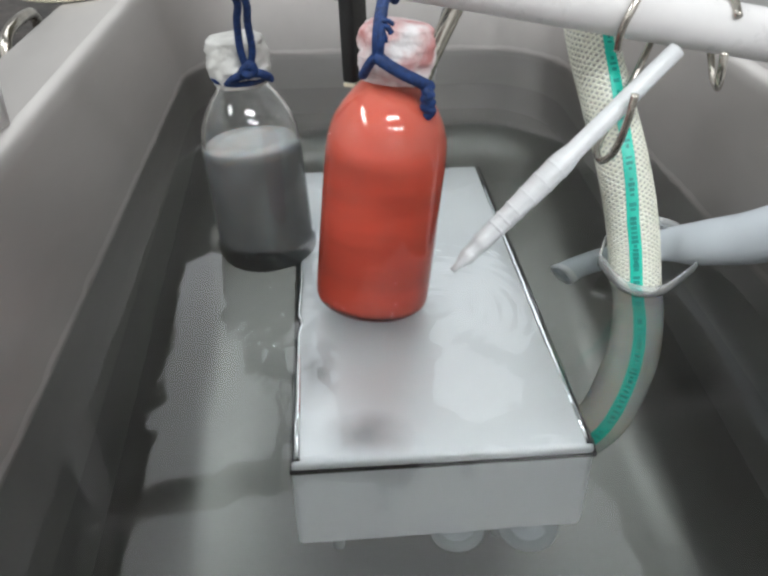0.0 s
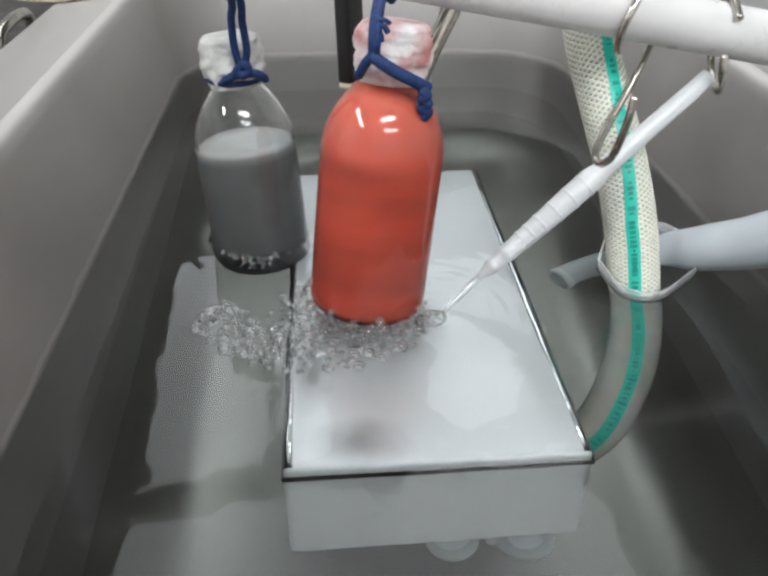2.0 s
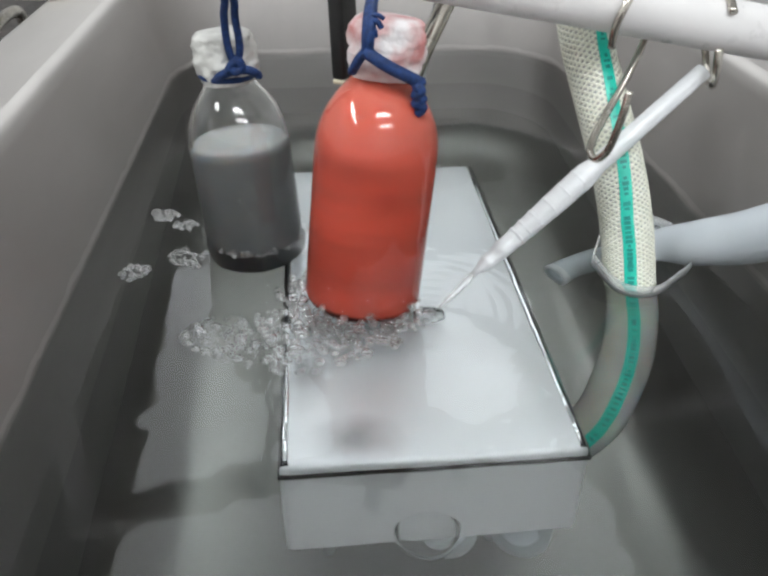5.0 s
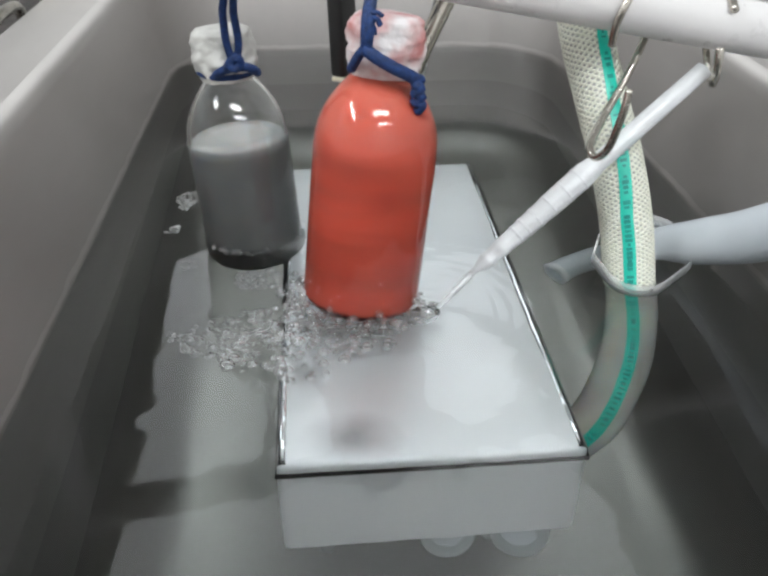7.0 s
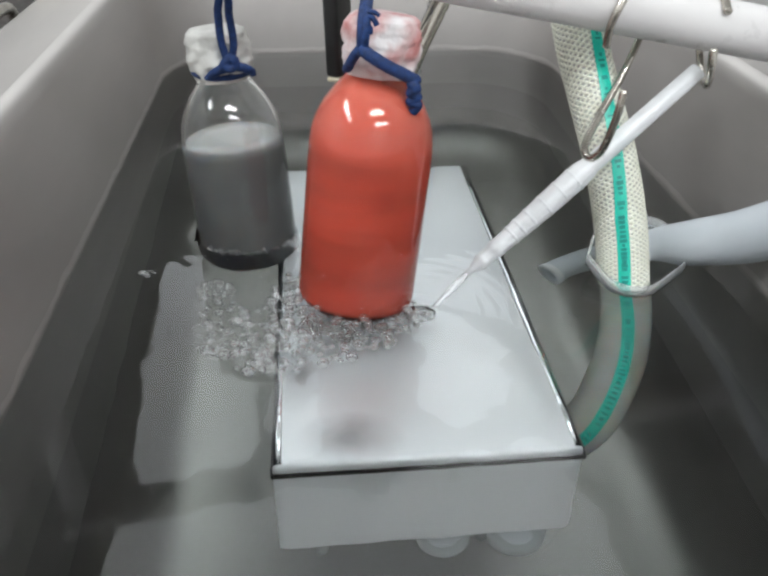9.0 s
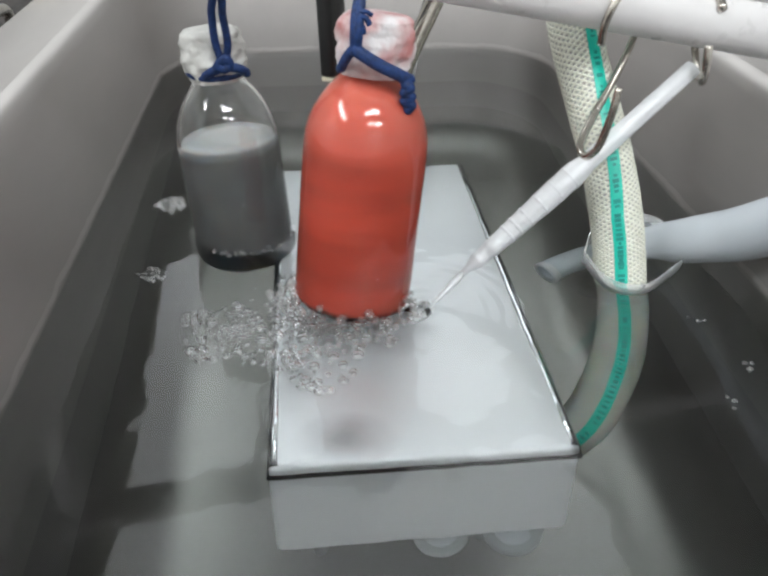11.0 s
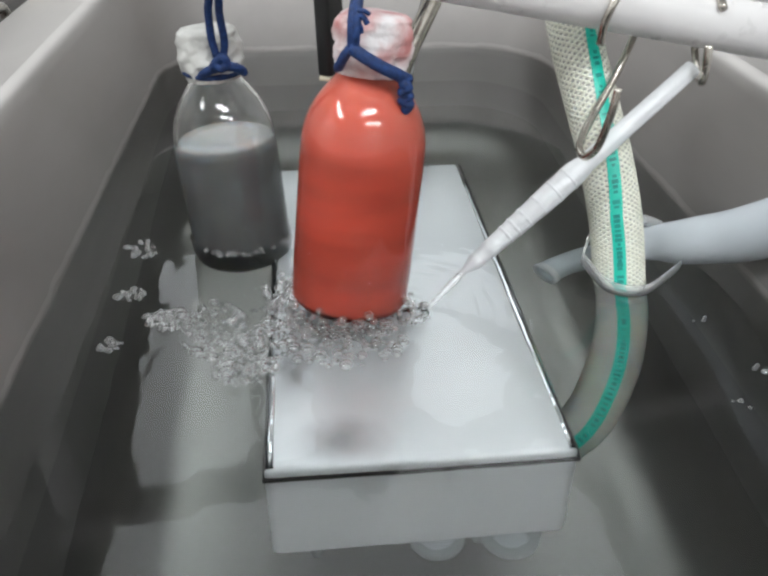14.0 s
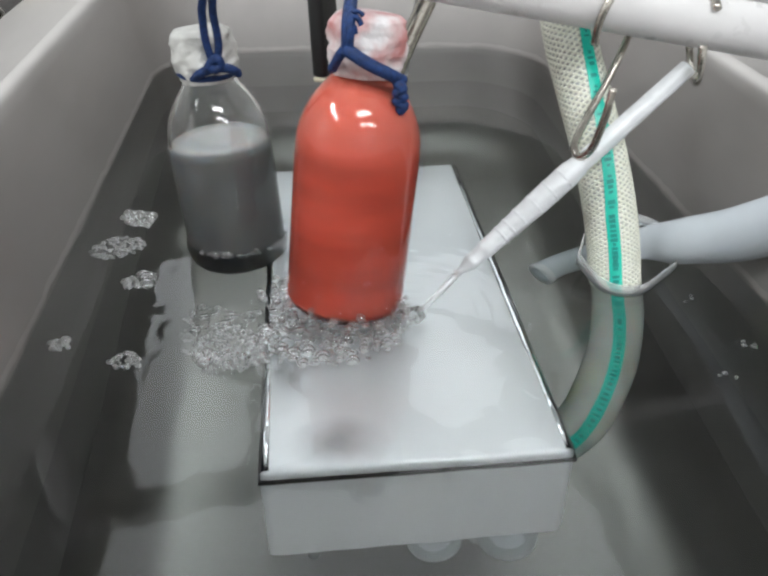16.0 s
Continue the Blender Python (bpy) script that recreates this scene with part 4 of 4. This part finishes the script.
# ---- what moves ----
def motions():
    # the nozzle is pushed back along the hooks when the water starts
    first = along((0.0850, 0.4300, 0.0239), (0.2278, 0.4720, 0.1521))
    second = along((0.0866, 0.4300, 0.0238), (0.2127, 0.4660, 0.1527))
    sliding = along((0.1081, 0.4400, 0.0471), (0.2446, 0.4760, 0.1490))
    early = along((0.0784, 0.432, 0.0434), (0.2464, 0.477, 0.1417))
    spurt = along((0.1081, 0.4400, 0.0471), (0.1407, 0.4420, 0.0597))
    pushed = along((0.1181, 0.4400, 0.0243), (0.2597, 0.4790, 0.1415))
    steady = along((0.1043, 0.4360, 0.0149), (0.2604, 0.4790, 0.1386))
    walk(NOZZLE_THING, [(0, first), (0.3, second), (0.4, sliding), (0.5, early), (0.65, pushed), (0.8, pushed), (1.0, steady), (16, steady)])
    inside = pose(0, 0, 0.05)
    aim = along((0.1043, 0.4360, 0.0149), (0.1257, 0.4477, 0.0298))
    walk(STREAM_THING, [(0, first @ inside), (0.3, second @ inside), (0.4, spurt), (0.5, early), (0.65, pushed), (0.8, pushed), (1.0, aim), (16, aim)])

    hidden = pose(0.0733, 0.4217, -0.060)
    rows = [(0, hidden), (0.5, hidden), (0.8, pose(0.0735, 0.4235, -0.0090))]
    rows += [(1 + 0.5 * k, pose(0.0735 + 0.0012 * math.sin(5 * k), 0.4235, -0.0090, 0, 0, 14 * math.sin(7 * k))) for k in range(31)]
    walk(AIR_POCKET, rows)

    # the water sheet shivers
    rng = random.Random(3)
    rows = [(0, pose(0, 0, 0)), (0.4, pose(0, 0, 0))]
    t = 0.6
    while t < 15.9:
        rows.append((t, pose(rng.uniform(-0.003, 0.003), rng.uniform(-0.003, 0.003), rng.uniform(-0.0002, 0.0002))))
        t += 0.2
    rows.append((16, pose(0, 0, 0)))
    walk(WATER_SHEET, rows)

    # froth comes up before the bottle and stays there, jostling
    for f, (x, y) in zip(FROTH, ((0.0152, 0.396), (-0.0217, 0.405), (-0.052, 0.412))):
        rows = [(0, pose(0.0495, 0.4875, -0.0630)), (0.5, pose(0.0495, 0.4875, -0.0630)), (0.8, pose(x, y, -0.001))]
        t, turn = 1.0, 0.0
        while t < 15.9:
            turn += rng.uniform(-16, 22)
            rows.append((t, pose(x + rng.uniform(-0.004, 0.004), y + rng.uniform(-0.003, 0.003), rng.uniform(-0.0008, 0.0004), 0, 0, turn)))
            t += 0.3
        rows.append((16, pose(x, y, 0, 0, 0, turn)))
        walk(f, rows)

    for f in COLLAR:
        rows = [(0, pose(0.06, 0.47, -0.08)), (0.35, pose(0.06, 0.47, -0.08)), (0.5, pose(0.036, 0.444, 0.001)), (0.75, pose(0.034, 0.444, -0.001))]
        t = 0.9
        while t < 15.9:
            rows.append((t, pose(0.034 + rng.uniform(-0.001, 0.001), 0.444 + rng.uniform(-0.001, 0.001), rng.uniform(-0.0015, 0.001), 0, 0, rng.uniform(-14, 14))))
            t += 0.25
        rows.append((16, pose(0.034, 0.444, 0)))
        walk(f, rows)

    rows = [(0, pose(0.03, 0.54, -0.080)), (0.6, pose(0.03, 0.54, -0.080)), (1.0, pose(-0.0417, 0.537, 0))]
    rows += [(1.0 + 0.6 * k, pose(-0.0417, 0.537, 0.0004 * math.sin(3 * k), 0, 0, 10 * math.sin(2.3 * k))) for k in range(1, 25)]
    walk(GREY_COLLAR, rows + [(16, pose(-0.0417, 0.537, 0))])

    # rafts come up in the froth, drift off past the grey bottle and burst
    below = (0.0389, 0.5063, -0.063)
    for k, (raft, (spread, count, way)) in enumerate(zip(RAFTS, DRIFT)):
        spin = (18, -14, 9, -22)[k % 4]
        born, gone = way[0][0], way[-1][0]
        rows = [(0, pose(*below)), (born - 0.25, pose(*below))]
        rows += [(t, pose(x, y, 0, 0, 0, spin * (t - born))) for t, x, y in way]
        if gone < 15.5:
            rows += [(gone + 0.2, pose(*below, 0, 0, spin * (gone - born))), (16, pose(*below, 0, 0, spin * (gone - born)))]
        walk(raft, rows)

    # specks drift over the open water beside the hose
    for k, s in enumerate(SPECKS):
        px, py = ((0.238, 0.400), (0.252, 0.352), (0.224, 0.322))[k]
        walk(s, [(0, pose(0.05, 0.45, -0.06)), (8.0 + k, pose(0.05, 0.45, -0.06)), (9.6 + 0.3 * k, pose(px, py, 0)), (13, pose(px + 0.012, py - 0.012, 0, 0, 0, 40)), (16, pose(px + 0.02, py + 0.015, 0, 0, 0, 80))])

    # one large bubble rises at the box's front edge and bursts
    under = pose(0.08, 0.38, -0.15)
    walk(BIG_BUBBLE, [(0, under), (2.6, under), (2.85, pose(0.074, 0.300, -0.140)), (3.0, pose(0.072, 0.287, -0.095)), (3.2, pose(0.086, 0.287, -0.050)), (3.38, pose(0.093, 0.305, -0.008)), (3.5, pose(0.0924, 0.3125, 0)),
                      (4.0, pose(0.0715, 0.297, 0)), (4.2, pose(0.0660, 0.290, 0)), (4.8, pose(0.058, 0.276, 0)), (5.0, pose(0.058, 0.30, -0.10)), (16, pose(0.07, 0.38, -0.15))])


motions()
